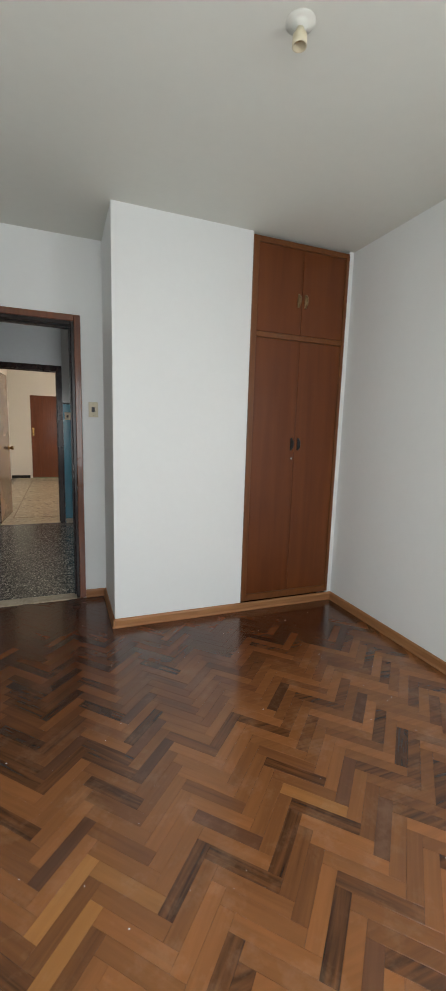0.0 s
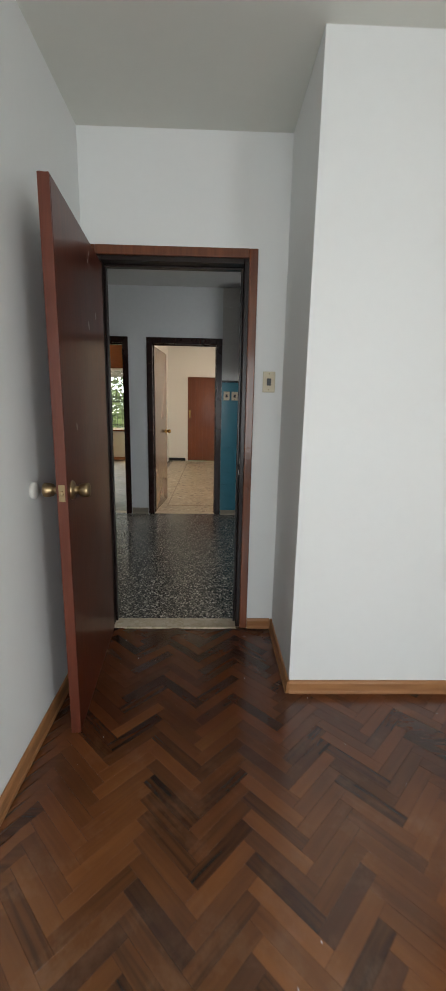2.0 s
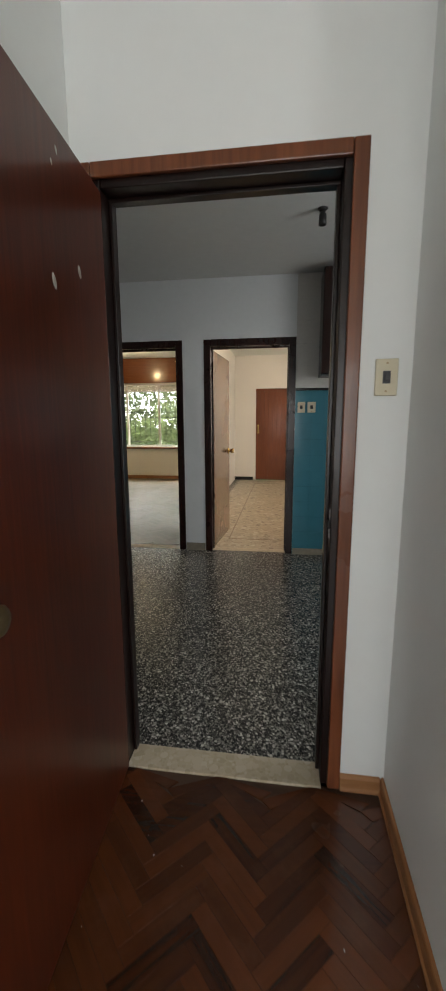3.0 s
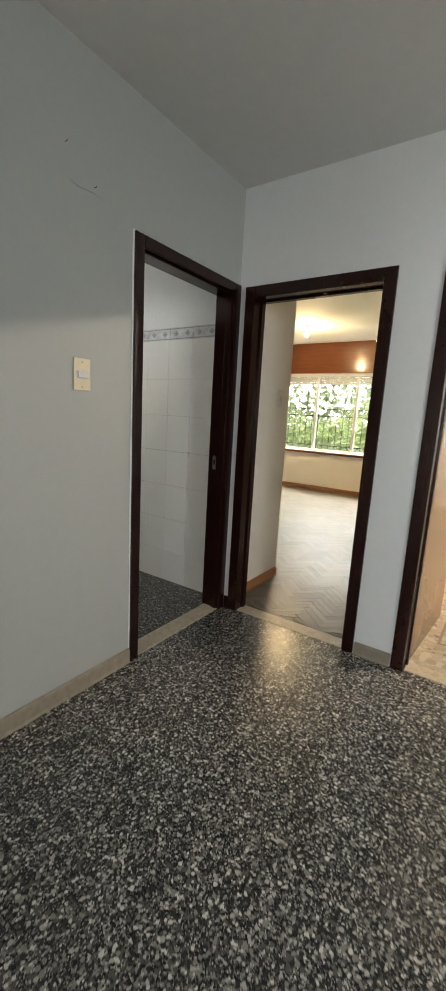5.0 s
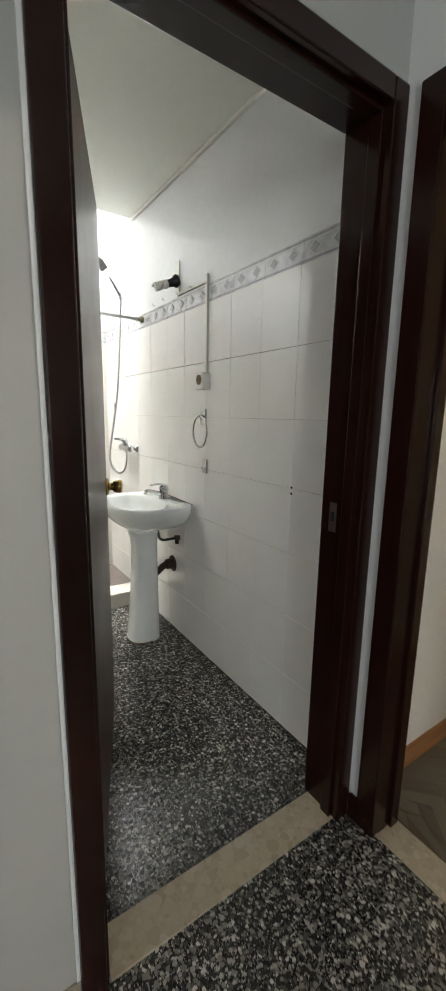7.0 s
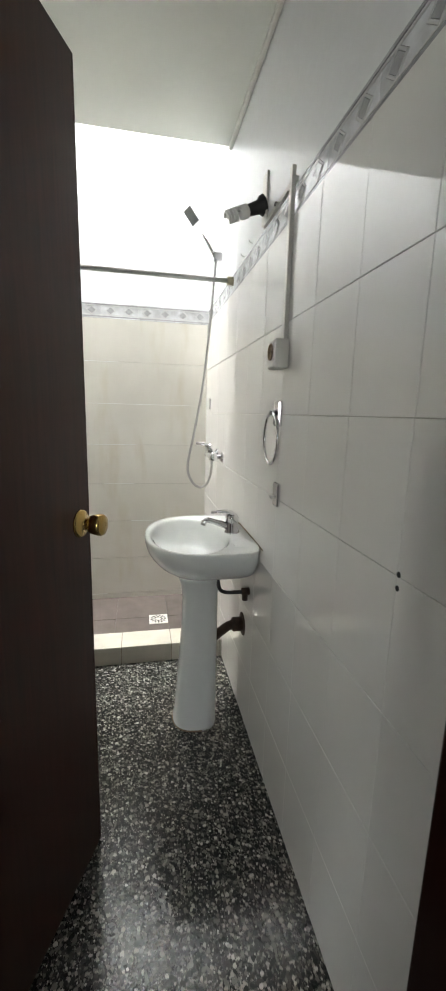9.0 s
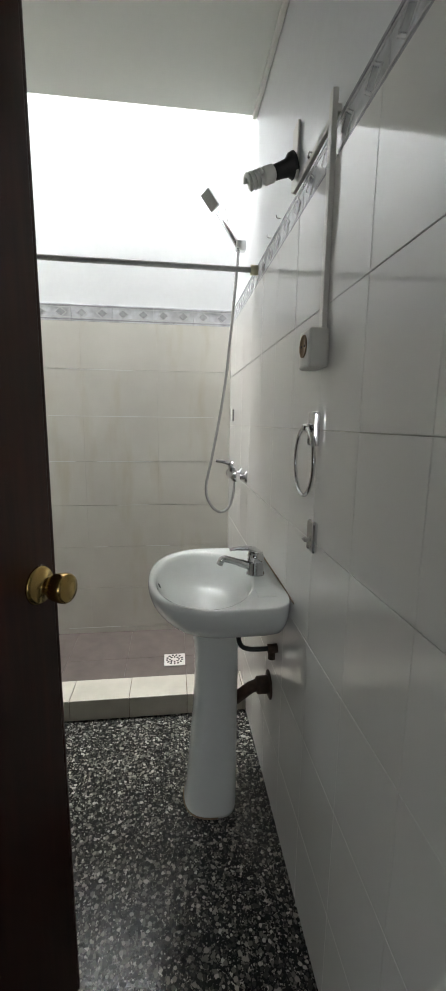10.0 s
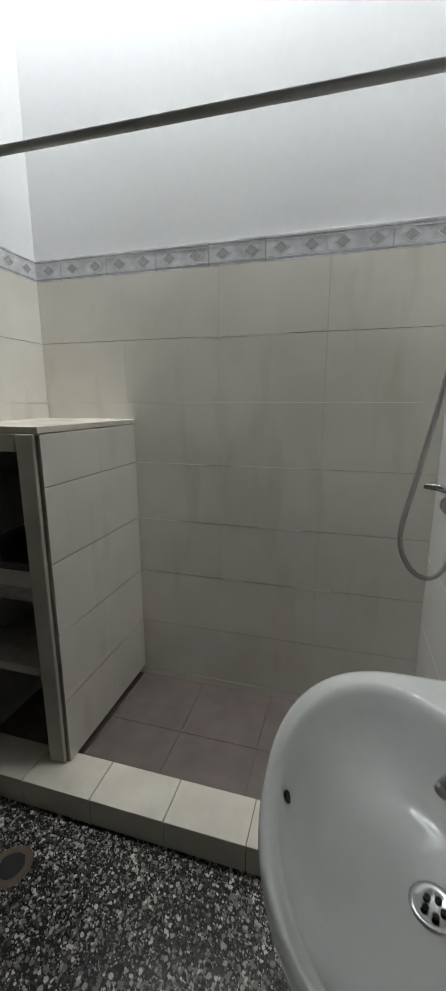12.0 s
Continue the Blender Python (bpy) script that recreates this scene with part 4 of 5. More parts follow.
def face_east(x):
    return lambda u, z: Matrix.Translation((x, u, z)) @ pose(0, 0, 0, 90, 0, 90)


B0, B1 = 1.832, 1.92
part("grout", boxes((-3.811, -1.366, 2.853, 2.8615, 0, B0)), GROUT, wall_bath_north)
part("grout", boxes((-3.8125, -3.804, 1.2205, 2.8525, 0.0525, B0)), GROUT, wall_bath_west)
part("grout", boxes((-3.8035, -1.366, 1.2205, 1.229, 0, B0)), GROUT, wall_bath_south)


def border(parent, place, u0, u1, first, sign):
    """The patterned strip: marbled tiles with a diamond in relief on each half, between two raised lines."""
    pitch, h = 0.2145, B1 - B0
    tiles = steps(u0, u1, first, pitch)
    big = {}
    lines = bmesh.new()
    pale = bmesh.new()
    dia = bmesh.new()
    for a, b in zip(tiles, tiles[1:]):
        w = round(b - a - 0.002, 4)
        if w not in big:
            big[w] = slab_mesh("border_tile", w, h - 0.002, 0.008, 0.001, BORDER)
        ob = new("border_tile", big[w])
        ob.parent = parent
        ob.matrix_basis = place((a + b) / 2, (B0 + B1) / 2)
        m = place((a + b) / 2, (B0 + B1) / 2)
        for s in (-1, 1):
            box(lines, -w / 2, w / 2, s * (h / 2 - 0.010) - 0.003, s * (h / 2 - 0.010) + 0.003, 0.0082, 0.0102, m=m)
            box(pale, -w / 2, w / 2, s * (h / 2 - 0.019) - 0.002, s * (h / 2 - 0.019) + 0.002, 0.0082, 0.0096, m=m)
        for c in (-w / 4, w / 4):
            if w < 0.12:
                c = 0
            for bm, r0, r1, z in ((dia, 0, 0.018, 0.0100), (pale, 0.0215, 0.0255, 0.0105)):
                o = [bm.verts.new(m @ Vector((c + x * r1 * 1.25, y * r1, z))) for x, y in ((-1, 0), (0, -1), (1, 0), (0, 1))]
                low = [bm.verts.new(m @ Vector((c + x * (r1 + 0.001) * 1.25, y * (r1 + 0.001), 0.0081))) for x, y in ((-1, 0), (0, -1), (1, 0), (0, 1))]
                for k in range(4):
                    bm.faces.new((low[k], low[(k + 1) % 4], o[(k + 1) % 4], o[k]))
                if r0:
                    i = [bm.verts.new(m @ Vector((c + x * r0 * 1.25, y * r0, z))) for x, y in ((-1, 0), (0, -1), (1, 0), (0, 1))]
                    for k in range(4):
                        bm.faces.new((o[k], o[(k + 1) % 4], i[(k + 1) % 4], i[k]))
                else:
                    bm.faces.new(o)
            if w < 0.12:
                break
    part("border_lines", lines, BORDER_LINE, parent, "raised dark border lines")
    part("border_relief", pale, BORDER_PALE, parent, "pale raised lines of the border pattern")
    part("border_diamonds", dia, DIAMOND, parent, "grey diamond reliefs of the border")


border(wall_bath_north, face_north(2.8615), -3.802, -1.366, -1.672, 1)
border(wall_bath_west, face_east(-3.8125), 1.229, 2.852, 2.852, 1)
border(wall_bath_south, face_south(1.2205), -3.802, -1.366, -1.672, 1)
zr = [0.0, 0.245, 0.508, 0.772, 1.034, 1.296, 1.56, B0]
zb = [0.053, 0.092, 0.342, 0.592, 0.838, 1.088, 1.338, 1.586, B0]
tile_field(wall_bath_north, "tile", steps(-3.803, -1.366, -1.672, 0.2145), zr, face_north(2.853), 0.008, TILE)
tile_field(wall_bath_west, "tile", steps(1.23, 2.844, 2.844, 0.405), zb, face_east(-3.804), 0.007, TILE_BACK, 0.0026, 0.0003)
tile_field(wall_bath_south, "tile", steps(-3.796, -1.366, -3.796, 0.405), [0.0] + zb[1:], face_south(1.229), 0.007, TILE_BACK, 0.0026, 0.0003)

bm = bmesh.new()
for z, a, b in ((1.338, 1.85, 2.75), (1.088, 1.66, 1.98), (1.088, 2.1, 2.4), (0.838, 1.66, 1.84), (0.838, 2.2, 2.38), (0.592, 2.06, 2.14), (0.592, 2.36, 2.5), (0.092, 1.9, 2.2), (1.586, 1.95, 2.3)):
    box(bm, -3.8038, -3.7966, a, b, z - 0.0011, z + 0.0011)
part("joint_filler", bm, PLASTER, wall_bath_west, "white filler left in the tile joints")

# ceiling bead
bm = bmesh.new()
box(bm, -3.249, -1.367, 2.842, 2.8605, 2.492, 2.5095, bevel=0.005)
tagged(part("trim_ceiling", bm, PVC), "thin white plastic bead below the bathroom ceiling", "trim", kind="structure")

skylight = thing("skylight", "pale translucent skylight above the shower", "skylight", (-3.51, 2.04, 4.17), kind="structure")
hold(skylight, part("sheet", boxes((-3.811, -3.252, 1.222, 2.86, 4.165, 4.172)), MILK, None, "translucent skylight sheet"))
for x in (-3.805, -3.265):
    hold(skylight, part("frame_bar", boxes((x - 0.004, x + 0.012, 1.222, 2.86, 4.135, 4.1645)), WHITE_METAL))

# shower floor and curb
xs = [-3.805, -3.49, -3.256]
for a, b in zip(xs, xs[1:]):
    ys = steps(1.66, 2.844, 1.96, 0.31)
    for c, d in zip(ys, ys[1:]):
        me = slab_mesh("floor_tile", b - a - 0.0016, d - c - 0.0016, 0.008, 0.0008, SHOWER)
        ob = new("floor_tile", me)
        ob.parent = floor_shower
        ob.matrix_basis = pose((a + b) / 2, (c + d) / 2, 0.052)
curb = thing("shower_curb", "low cream tiled curb in front of the shower", "curb", (-3.19, 2.04, 0), kind="structure")
hold(curb, part("core", boxes((-3.249, -3.113, 1.23, 2.852, 0, 0.09)), SILICONE))
ys = steps(1.231, 2.844, 2.058, 0.258)
for c, d in zip(ys, ys[1:]):
    hold(curb, part("top_tile", boxes((-3.256, -3.1035, c + 0.001, d - 0.001, 0.0902, 0.099), bevel=0.002), CURB))
    hold(curb, part("front_tile", boxes((-3.1128, -3.105, c + 0.001, d - 0.001, 0.001, 0.0898), bevel=0.0015), CURB))

drain = thing("shower_drain", "square white shower drain grate", "drain", (-3.45, 2.52, 0.06))
part("plate", boxes((-0.055, 0.055, -0.055, 0.055, 0.0002, 0.005), bevel=0.002), PVC, drain)
for r, n in ((0.040, 13), (0.023, 8)):
    bm = bmesh.new()
    for k in range(n):
        box(bm, -0.006, 0.006, -0.0045, 0.0045, 0.0045, 0.0062, m=Matrix.Rotation(2 * math.pi * k / n, 4, "Z") @ Matrix.Translation((r, 0, 0)))
    part("slots", bm, DARK, drain)
hole = thing("floor_drain", "open round floor drain with a dirty cement rim", "drain", (-2.93, 1.645, 0.0))
bm = bmesh.new()
rings(bm, [[(r * math.cos(a) * (1 + 0.06 * math.sin(3 * a)), r * math.sin(a), z) for a in (2 * math.pi * k / 28 for k in range(28))] for r, z in ((0.06, 0.0002), (0.053, 0.004), (0.038, 0.003))], False, False)
part("rim", bm, RIM, hole)
bm = bmesh.new()
lathe(bm, [(0.038, 0.0012), (0.036, 0.0025)], Matrix.Identity(4), 28)
part("pit", bm, DARK, hole)


# masonry shelf beside the shower
def shelf_unit():
    ob = thing("tiled_shelf_unit", "cream tiled masonry shelf unit beside the shower, open in front", "shelf unit", (-3.48, 1.45, 0.09), kind="structure")
    x0, x1, y0, y1 = -3.803, -3.215, 1.2295, 1.65
    hold(ob, part("side_wall", boxes((x0, x1, y1 - 0.055, y1, 0.0995, 1.245)), DAMP))
    hold(ob, part("front_post", boxes((x1 + 0.0005, x1 + 0.016, y1 - 0.07, y1 - 0.008, 0.0995, 1.25), bevel=0.004), CURB, None, "chipped plaster front post"))
    hold(ob, part("front_rail", boxes((x1 + 0.0005, x1 + 0.011, y0, y1 - 0.0785, 1.195, 1.25), bevel=0.004), CURB))
    for z in (0.452, 0.72):
        hold(ob, part("shelf", boxes((x0, x1, y0, y1 - 0.0555, z - 0.022, z), bevel=0.004), DAMP, None, "dirty cement shelf"))
    hold(ob, part("shelf_lip", boxes((x1 + 0.0005, x1 + 0.011, y0, y1 - 0.0785, 0.43, 0.46), bevel=0.003), CURB))
    # black sheet that stands for the shade deep inside the shelves
    hold(ob, part("back_shade", boxes((x0 + 0.0005, x0 + 0.012, y0 + 0.001, y1 - 0.056, 0.0995, 1.2)), DARK))
    hold(ob, part("top_slab", boxes((x0, x1 + 0.008, y0, y1 + 0.006, 1.2505, 1.272), bevel=0.003), CURB, None, "cream tiled top"))
    zs = [0.1005, 0.34, 0.59, 0.84, 1.088, 1.2495]
    us = [x0, -3.52, x1 + 0.002]
    for c, d in zip(zs, zs[1:]):
        for a, b in zip(us, us[1:]):
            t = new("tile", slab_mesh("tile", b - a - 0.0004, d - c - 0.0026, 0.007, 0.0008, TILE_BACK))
            t.matrix_basis = Matrix.Translation(((a + b) / 2, y1 + 0.0002, (c + d) / 2)) @ pose(0, 0, 0, -90, 0, 0)
            t.parent = ob
            t.matrix_parent_inverse = Matrix.Translation(-ob.location)
    return ob


shelf_unit()
box_in = thing("plastic_crate", "grey box with a black rim on the shelf", "box", (-3.45, 1.42, 0.72))
hold(box_in, part("body", boxes((-3.6, -3.26, 1.26, 1.585, 0.7205, 0.785), bevel=0.006), PVC))
hold(box_in, part("rim", boxes((-3.61, -3.25, 1.25, 1.595, 0.7855, 0.815), bevel=0.006), BLACK))


# ---- basin ----
def basin():
    ob = thing("pedestal_basin", "white porcelain wash basin on a tall pedestal against the tiles", "wash basin", (-2.675, 2.66, 0))
    cx, cy, N = -2.678, 2.655, 72

    def outline(scale, z, back=2.8445, shift=0.0, rx=0.284, fy=0.218):
        pts = []
        for k in range(N):
            a = 2 * math.pi * k / N
            c, s = math.cos(a), math.sin(a)
            if s <= 0:
                e = 2 / 2.25
                x, y = rx * math.copysign(abs(c) ** e, c) * scale, -fy * abs(s) ** e * scale
            else:
                e = 2 / 7
                x, y = rx * math.copysign(abs(c) ** e, c) * scale * (1 - 0.02 * s), (back - cy) * abs(s) ** e
            pts.append((cx + x, cy + y + shift * (1 if s <= 0 else 0), z))
        return pts

    def bowl(scale, z, dy=0.0):
        return [(cx + 0.012 + 0.242 * scale * math.cos(a), 2.613 + dy + 0.152 * scale * math.sin(a), z) for a in (2 * math.pi * k / N for k in range(N))]

    bm = bmesh.new()
    loops = [outline(0.32, 0.662, 2.82), outline(0.44, 0.672, 2.83), outline(0.62, 0.694, 2.84), outline(0.79, 0.722, 2.8445), outline(0.905, 0.752), outline(0.965, 0.776), outline(0.992, 0.797), outline(1.0, 0.812), outline(0.994, 0.822), outline(0.98, 0.827), outline(0.955, 0.8272)]
    loops += [bowl(1.06, 0.8265), bowl(1.02, 0.823), bowl(0.98, 0.812), bowl(0.92, 0.785), bowl(0.82, 0.75, 0.008), bowl(0.66, 0.718, 0.02), bowl(0.42, 0.703, 0.035), bowl(0.17, 0.697, 0.05), bowl(0.11, 0.696, 0.052)]
    rings(bm, loops, True, True)
    part_bowl = part("bowl", bm, PORCELAIN, None, "", True)
    hold(ob, part_bowl)
    # pedestal
    bm = bmesh.new()

    def foot(w, d, z, back=2.78):
        out = []
        for k in range(40):
            a = 2 * math.pi * k / 40
            c, s = math.cos(a), math.sin(a)
            e = 2 / 2.6
            x = w * math.copysign(abs(c) ** e, c)
            y = (-d if s < 0 else 0.07) * abs(s) ** e
            out.append((-2.675 + x, 2.66 + y, z))
        return out

    rings(bm, [foot(0.098, 0.112, 0.001), foot(0.098, 0.112, 0.012), foot(0.092, 0.105, 0.03), foot(0.086, 0.096, 0.15), foot(0.076, 0.085, 0.3), foot(0.068, 0.076, 0.45), foot(0.066, 0.074, 0.56), foot(0.072, 0.08, 0.61), foot(0.085, 0.09, 0.645), foot(0.09, 0.094, 0.66)])
    hold(ob, part("pedestal", bm, PORCELAIN, None, "white tapered pedestal", True))
    hold(ob, part("grime_line", tube(bmesh.new(), [(p[0], p[1], 0.002) for p in foot(0.0985, 0.1125, 0.0)[20:] + foot(0.0985, 0.1125, 0.0)[:1]], 0.0032, 6), SILICONE, None, "brown dirt along the pedestal foot"))
    # waste and overflow
    bm = bmesh.new()
    wx = cx + 0.03
    c = Matrix.Translation((wx, 2.668, 0.6965))
    lathe(bm, [(0.031, 0.0), (0.031, 0.0025), (0.025, 0.0035), (0.02, 0.001)], c, 24)
    w = part("waste", bm, CHROME, None, "chrome waste with five holes", True)
    hold(ob, w)
    for k in range(5):
        a = 2 * math.pi * k / 5
        bm = bmesh.new()
        lathe(bm, [(0.0045, 0.0), (0.0045, 0.0008)], Matrix.Translation((wx + 0.0115 * math.cos(a), 2.668 + 0.0115 * math.sin(a), 0.6995)), 10)
        h = part("waste_hole", bm, DARK)
        h.parent = w
        bm = bmesh.new()
    lathe(bm, [(0.008, 0.0), (0.008, 0.0015)], Matrix.Translation((cx + 0.015, 2.472, 0.797)) @ pose(0, 0, 0, -65), 14)
    hold(ob, part("overflow", bm, DARK, None, "dark overflow hole"))
    # sealant along the wall
    hold(ob, part("sealant", tube(bmesh.new(), curve_points([(-2.95, 2.8445, 0.824), (-2.8, 2.8446, 0.829), (-2.6, 2.8444, 0.828), (-2.435, 2.8445, 0.824)], 6), 0.003, 6), SILICONE, None, "brown dirty sealant"))
    # soap recess
    hold(ob, part("soap_recess", boxes((-2.55, -2.48, 2.755, 2.81, 0.8262, 0.8278), bevel=0.0007), PORCELAIN))
    return ob


basin()


def basin_tap():
    ob = thing("basin_mixer_tap", "chrome single-lever mixer tap on the basin", "tap", (-2.665, 2.782, 0.827))
    bm = bmesh.new()
    lathe(bm, [(0.03, 0.0), (0.03, 0.004), (0.0265, 0.008), (0.0255, 0.036), (0.0225, 0.04), (0.0225, 0.042), (0.0265, 0.045), (0.027, 0.062), (0.024, 0.072), (0.012, 0.077)], Matrix.Identity(4), 24)
    part("body", bm, CHROME, ob, "", True)
    bm = bmesh.new()
    tube(bm, curve_points([(0, -0.018, 0.026), (0, -0.05, 0.038), (0, -0.088, 0.05), (0, -0.106, 0.052), (0, -0.115, 0.042)], 4), [0.0135] * 5 + [0.0115] * 6 + [0.011] * 6, 14)
    part("spout", bm, CHROME, ob, "", True)
    bm = bmesh.new()
    tube(bm, [(0, -0.1145, 0.043), (0, -0.118, 0.034)], 0.0105, 12)
    part("aerator", bm, STEEL, ob, "", True)
    bm = bmesh.new()
    rings(bm, [[(w * c, y, z + h * d) for c, d in ((-1, -1), (1, -1), (1.0, 0.4), (0.7, 1), (-0.7, 1), (-1.0, 0.4))] for y, z, w, h in ((0.022, 0.064, 0.016, 0.008), (0.0, 0.08, 0.021, 0.007), (-0.03, 0.0875, 0.017, 0.005), (-0.06, 0.0865, 0.012, 0.0035), (-0.086, 0.083, 0.010, 0.003))])
    bmesh.ops.bevel(bm, geom=bm.edges[:], offset=0.0015, segments=2, affect="EDGES")
    part("lever", bm, CHROME, ob, "", True)
    return ob


basin_tap()

pipes = thing("basin_trap_pipe", "rusty waste pipe from the pedestal into the wall", "pipe", (-2.68, 2.8, 0.42))
bm = bmesh.new()
tube(bm, [(-2.69, 2.725, 0.36), (-2.685, 2.78, 0.405), (-2.68, 2.80, 0.415), (-2.68, 2.842, 0.415)], 0.02, 14)
hold(pipes, part("pipe", bm, RUST, None, "", True))
bm = bmesh.new()
lathe(bm, [(0.03, 0), (0.03, 0.04), (0.024, 0.045)], Matrix.Translation((-2.68, 2.842, 0.415)) @ pose(0, 0, 0, 90), 18)
hold(pipes, part("coupling", bm, RUST, None, "", True))
bm = bmesh.new()
lathe(bm, [(0.05, 0), (0.048, 0.003), (0.03, 0.004)], Matrix.Translation((-2.68, 2.8445, 0.415)) @ pose(0, 0, 0, 90), 18)
hold(pipes, part("rosette", bm, RUST, None, "corroded rosette", True))
supply = thing("basin_supply_hose", "dark water supply hose and valve under the basin", "pipe", (-2.6, 2.8, 0.6))
bm = bmesh.new()
tube(bm, curve_points([(-2.62, 2.72, 0.655), (-2.615, 2.728, 0.61), (-2.61, 2.75, 0.595), (-2.6, 2.79, 0.597), (-2.595, 2.82, 0.6)], 6), 0.008, 10)
hold(supply, part("hose", bm, BLACK, None, "", True))
bm = bmesh.new()
tube(bm, [(-2.595, 2.815, 0.6), (-2.595, 2.8445, 0.6)], 0.015, 12)
tube(bm, [(-2.595, 2.828, 0.605), (-2.595, 2.828, 0.565)], [0.011, 0.012], 12)
hold(supply, part("valve", bm, RUST, None, "rusty stop valve", True))


# ---- shower set ----
def shower():
    ob = thing("shower_set", "chrome shower mixer with a hose and a square hand shower", "shower", (-3.3, 2.8, 1.09))
    Y = 2.8445
    P = []
    for x in (-3.21, -3.36):
        bm = bmesh.new()
        lathe(bm, [(0.03, 0), (0.03, 0.004), (0.02, 0.014), (0.013, 0.016), (0.013, 0.035)], Matrix.Translation((x, Y, 1.075)) @ pose(0, 0, 0, 90), 18)
        P.append(part("wall_union", bm, CHROME, None, "", True))
    bm = bmesh.new()
    tube(bm, [(-3.385, Y - 0.05, 1.075), (-3.37, Y - 0.05, 1.075), (-3.2, Y - 0.05, 1.075), (-3.185, Y - 0.05, 1.075)], [0.018, 0.023, 0.023, 0.018], 16)
    tube(bm, [(-3.285, Y - 0.05, 1.075), (-3.285, Y - 0.05, 1.05)], 0.011, 12)
    P.append(part("mixer_body", bm, CHROME, None, "", True))
    bm = bmesh.new()
    tube(bm, [(-3.285, Y - 0.05, 1.09), (-3.285, Y - 0.055, 1.12), (-3.285, Y - 0.065, 1.128)], [0.02, 0.021, 0.016], 14)
    tube(bm, [(-3.285, Y - 0.055, 1.122), (-3.285, Y - 0.09, 1.135), (-3.285, Y - 0.13, 1.138)], [0.012, 0.01, 0.007], 10)
    P.append(part("lever", bm, CHROME, None, "", True))
    bm = bmesh.new()
    line = curve_points([(-3.29, 2.80, 1.05), (-3.285, 2.797, 0.99), (-3.275, 2.775, 0.925), (-3.265, 2.735, 0.905), (-3.255, 2.69, 0.94), (-3.26, 2.668, 1.02), (-3.28, 2.70, 1.18), (-3.3, 2.75, 1.45), (-3.33, 2.785, 1.75), (-3.35, 2.806, 1.98), (-3.352, 2.812, 2.06)], 22)
    tube(bm, line, [0.006 + 0.0013 * (k % 2) for k in range(len(line))], 8)
    P.append(part("hose", bm, STEEL, None, "ribbed metal hose", True))
    bm = bmesh.new()
    box(bm, -3.37, -3.33, Y - 0.045, Y - 0.0005, 2.05, 2.09, bevel=0.006)
    P.append(part("wall_bracket", bm, CHROME))
    bm = bmesh.new()
    tube(bm, [(-3.352, 2.818, 2.055), (-3.352, 2.795, 2.095), (-3.352, 2.715, 2.205)], [0.011, 0.012, 0.010], 12)
    P.append(part("handle", bm, CHROME, None, "", True))
    along, face = Vector((0, -0.6, 0.8)), Vector((0.78, -0.5, -0.36))
    inward = (along * face.dot(along) - face).normalized()
    m = Matrix.Translation((-3.352, 2.688, 2.245)) @ Matrix((inward.cross(along), inward, along)).transposed().to_4x4()
    bm = bmesh.new()
    box(bm, -0.024, 0.024, -0.010, 0.006, -0.039, 0.039, bevel=0.004, m=m)
    head = part("shower_head", bm, SATIN, None, "flat rectangular hand shower head")
    P.append(head)
    bm = bmesh.new()
    for i in range(5):
        for j in range(7):
            box(bm, -0.018 + i * 0.009 - 0.0015, -0.018 + i * 0.009 + 0.0015, -0.0115, -0.0101, -0.03 + j * 0.010 - 0.0015, -0.03 + j * 0.010 + 0.0015, m=m)
    P.append(part("nozzles", bm, STEEL))
    hold(ob, *P)
    return ob


shower()
hold(skylight, part("pull_cord", tube(bmesh.new(), [(-3.36, 2.78, 2.1), (-3.45, 2.70, 2.55), (-3.51, 2.56, 4.14)], 0.0015, 6), STEEL, None, "thin grey hanging cord"))

rod = thing("shower_curtain_rod", "grey metal curtain rod across the shower", "curtain rod", (-3.066, 2.04, 1.88))
hold(rod, part("tube", tube(bmesh.new(), [(-3.066, 1.34, 1.8875), (-3.066, 2.83, 1.88)], 0.0098, 16), ROD, None, "", True))
hold(rod, part("inner_tube", tube(bmesh.new(), [(-3.066, 1.232, 1.888), (-3.066, 1.341, 1.8875)], 0.008, 16), ROD, None, "thinner telescoping end", True))
for y, m in ((1.245, PVC), (2.83, IVORY)):
    hold(rod, part("end_socket", tube(bmesh.new(), [(-3.066, y - 0.0135, 1.8805), (-3.066, y + 0.0135, 1.8805)], 0.018, 16), m, None, "yellowed end socket", True))

# ---- fittings on the long tiled wall ----
W = 2.8447
ring = thing("towel_ring", "chrome towel ring on the white tiles", "towel ring", (-2.318, W, 1.302))
bm = bmesh.new()
box(bm, -0.024, 0.024, -0.016, 0, -0.042, 0.036, bevel=0.006)
part("plate", bm, CHROME, ring)
pts = [(0.066 * math.cos(a), -0.028, -0.078 + 0.077 * math.sin(a)) for a in (2 * math.pi * k / 40 + math.pi / 2 for k in range(41))]
part("ring", tube(bmesh.new(), pts, 0.0048, 10, False), CHROME, ring, "", True)
bm = bmesh.new()
tube(bm, [(0, -0.012, 0.0), (0, -0.034, -0.001)], 0.008, 12)
part("eyelet", bm, CHROME, ring, "", True)
hook = thing("wall_hook", "chrome hook plate without its ring on the tiles", "hook", (-2.298, W, 1.055))
bm = bmesh.new()
box(bm, -0.022, 0.022, -0.014, 0, -0.04, 0.035, bevel=0.006)
part("plate", bm, CHROME, hook)
bm = bmesh.new()
tube(bm, [(0, -0.012, -0.008), (0, -0.024, -0.012), (0, -0.028, -0.005)], 0.005, 10)
part("peg", bm, STEEL, hook, "", True)
clip = thing("shower_clip", "small chrome holder plate in the shower", "hook", (-3.6, W, 1.35))
bm = bmesh.new()
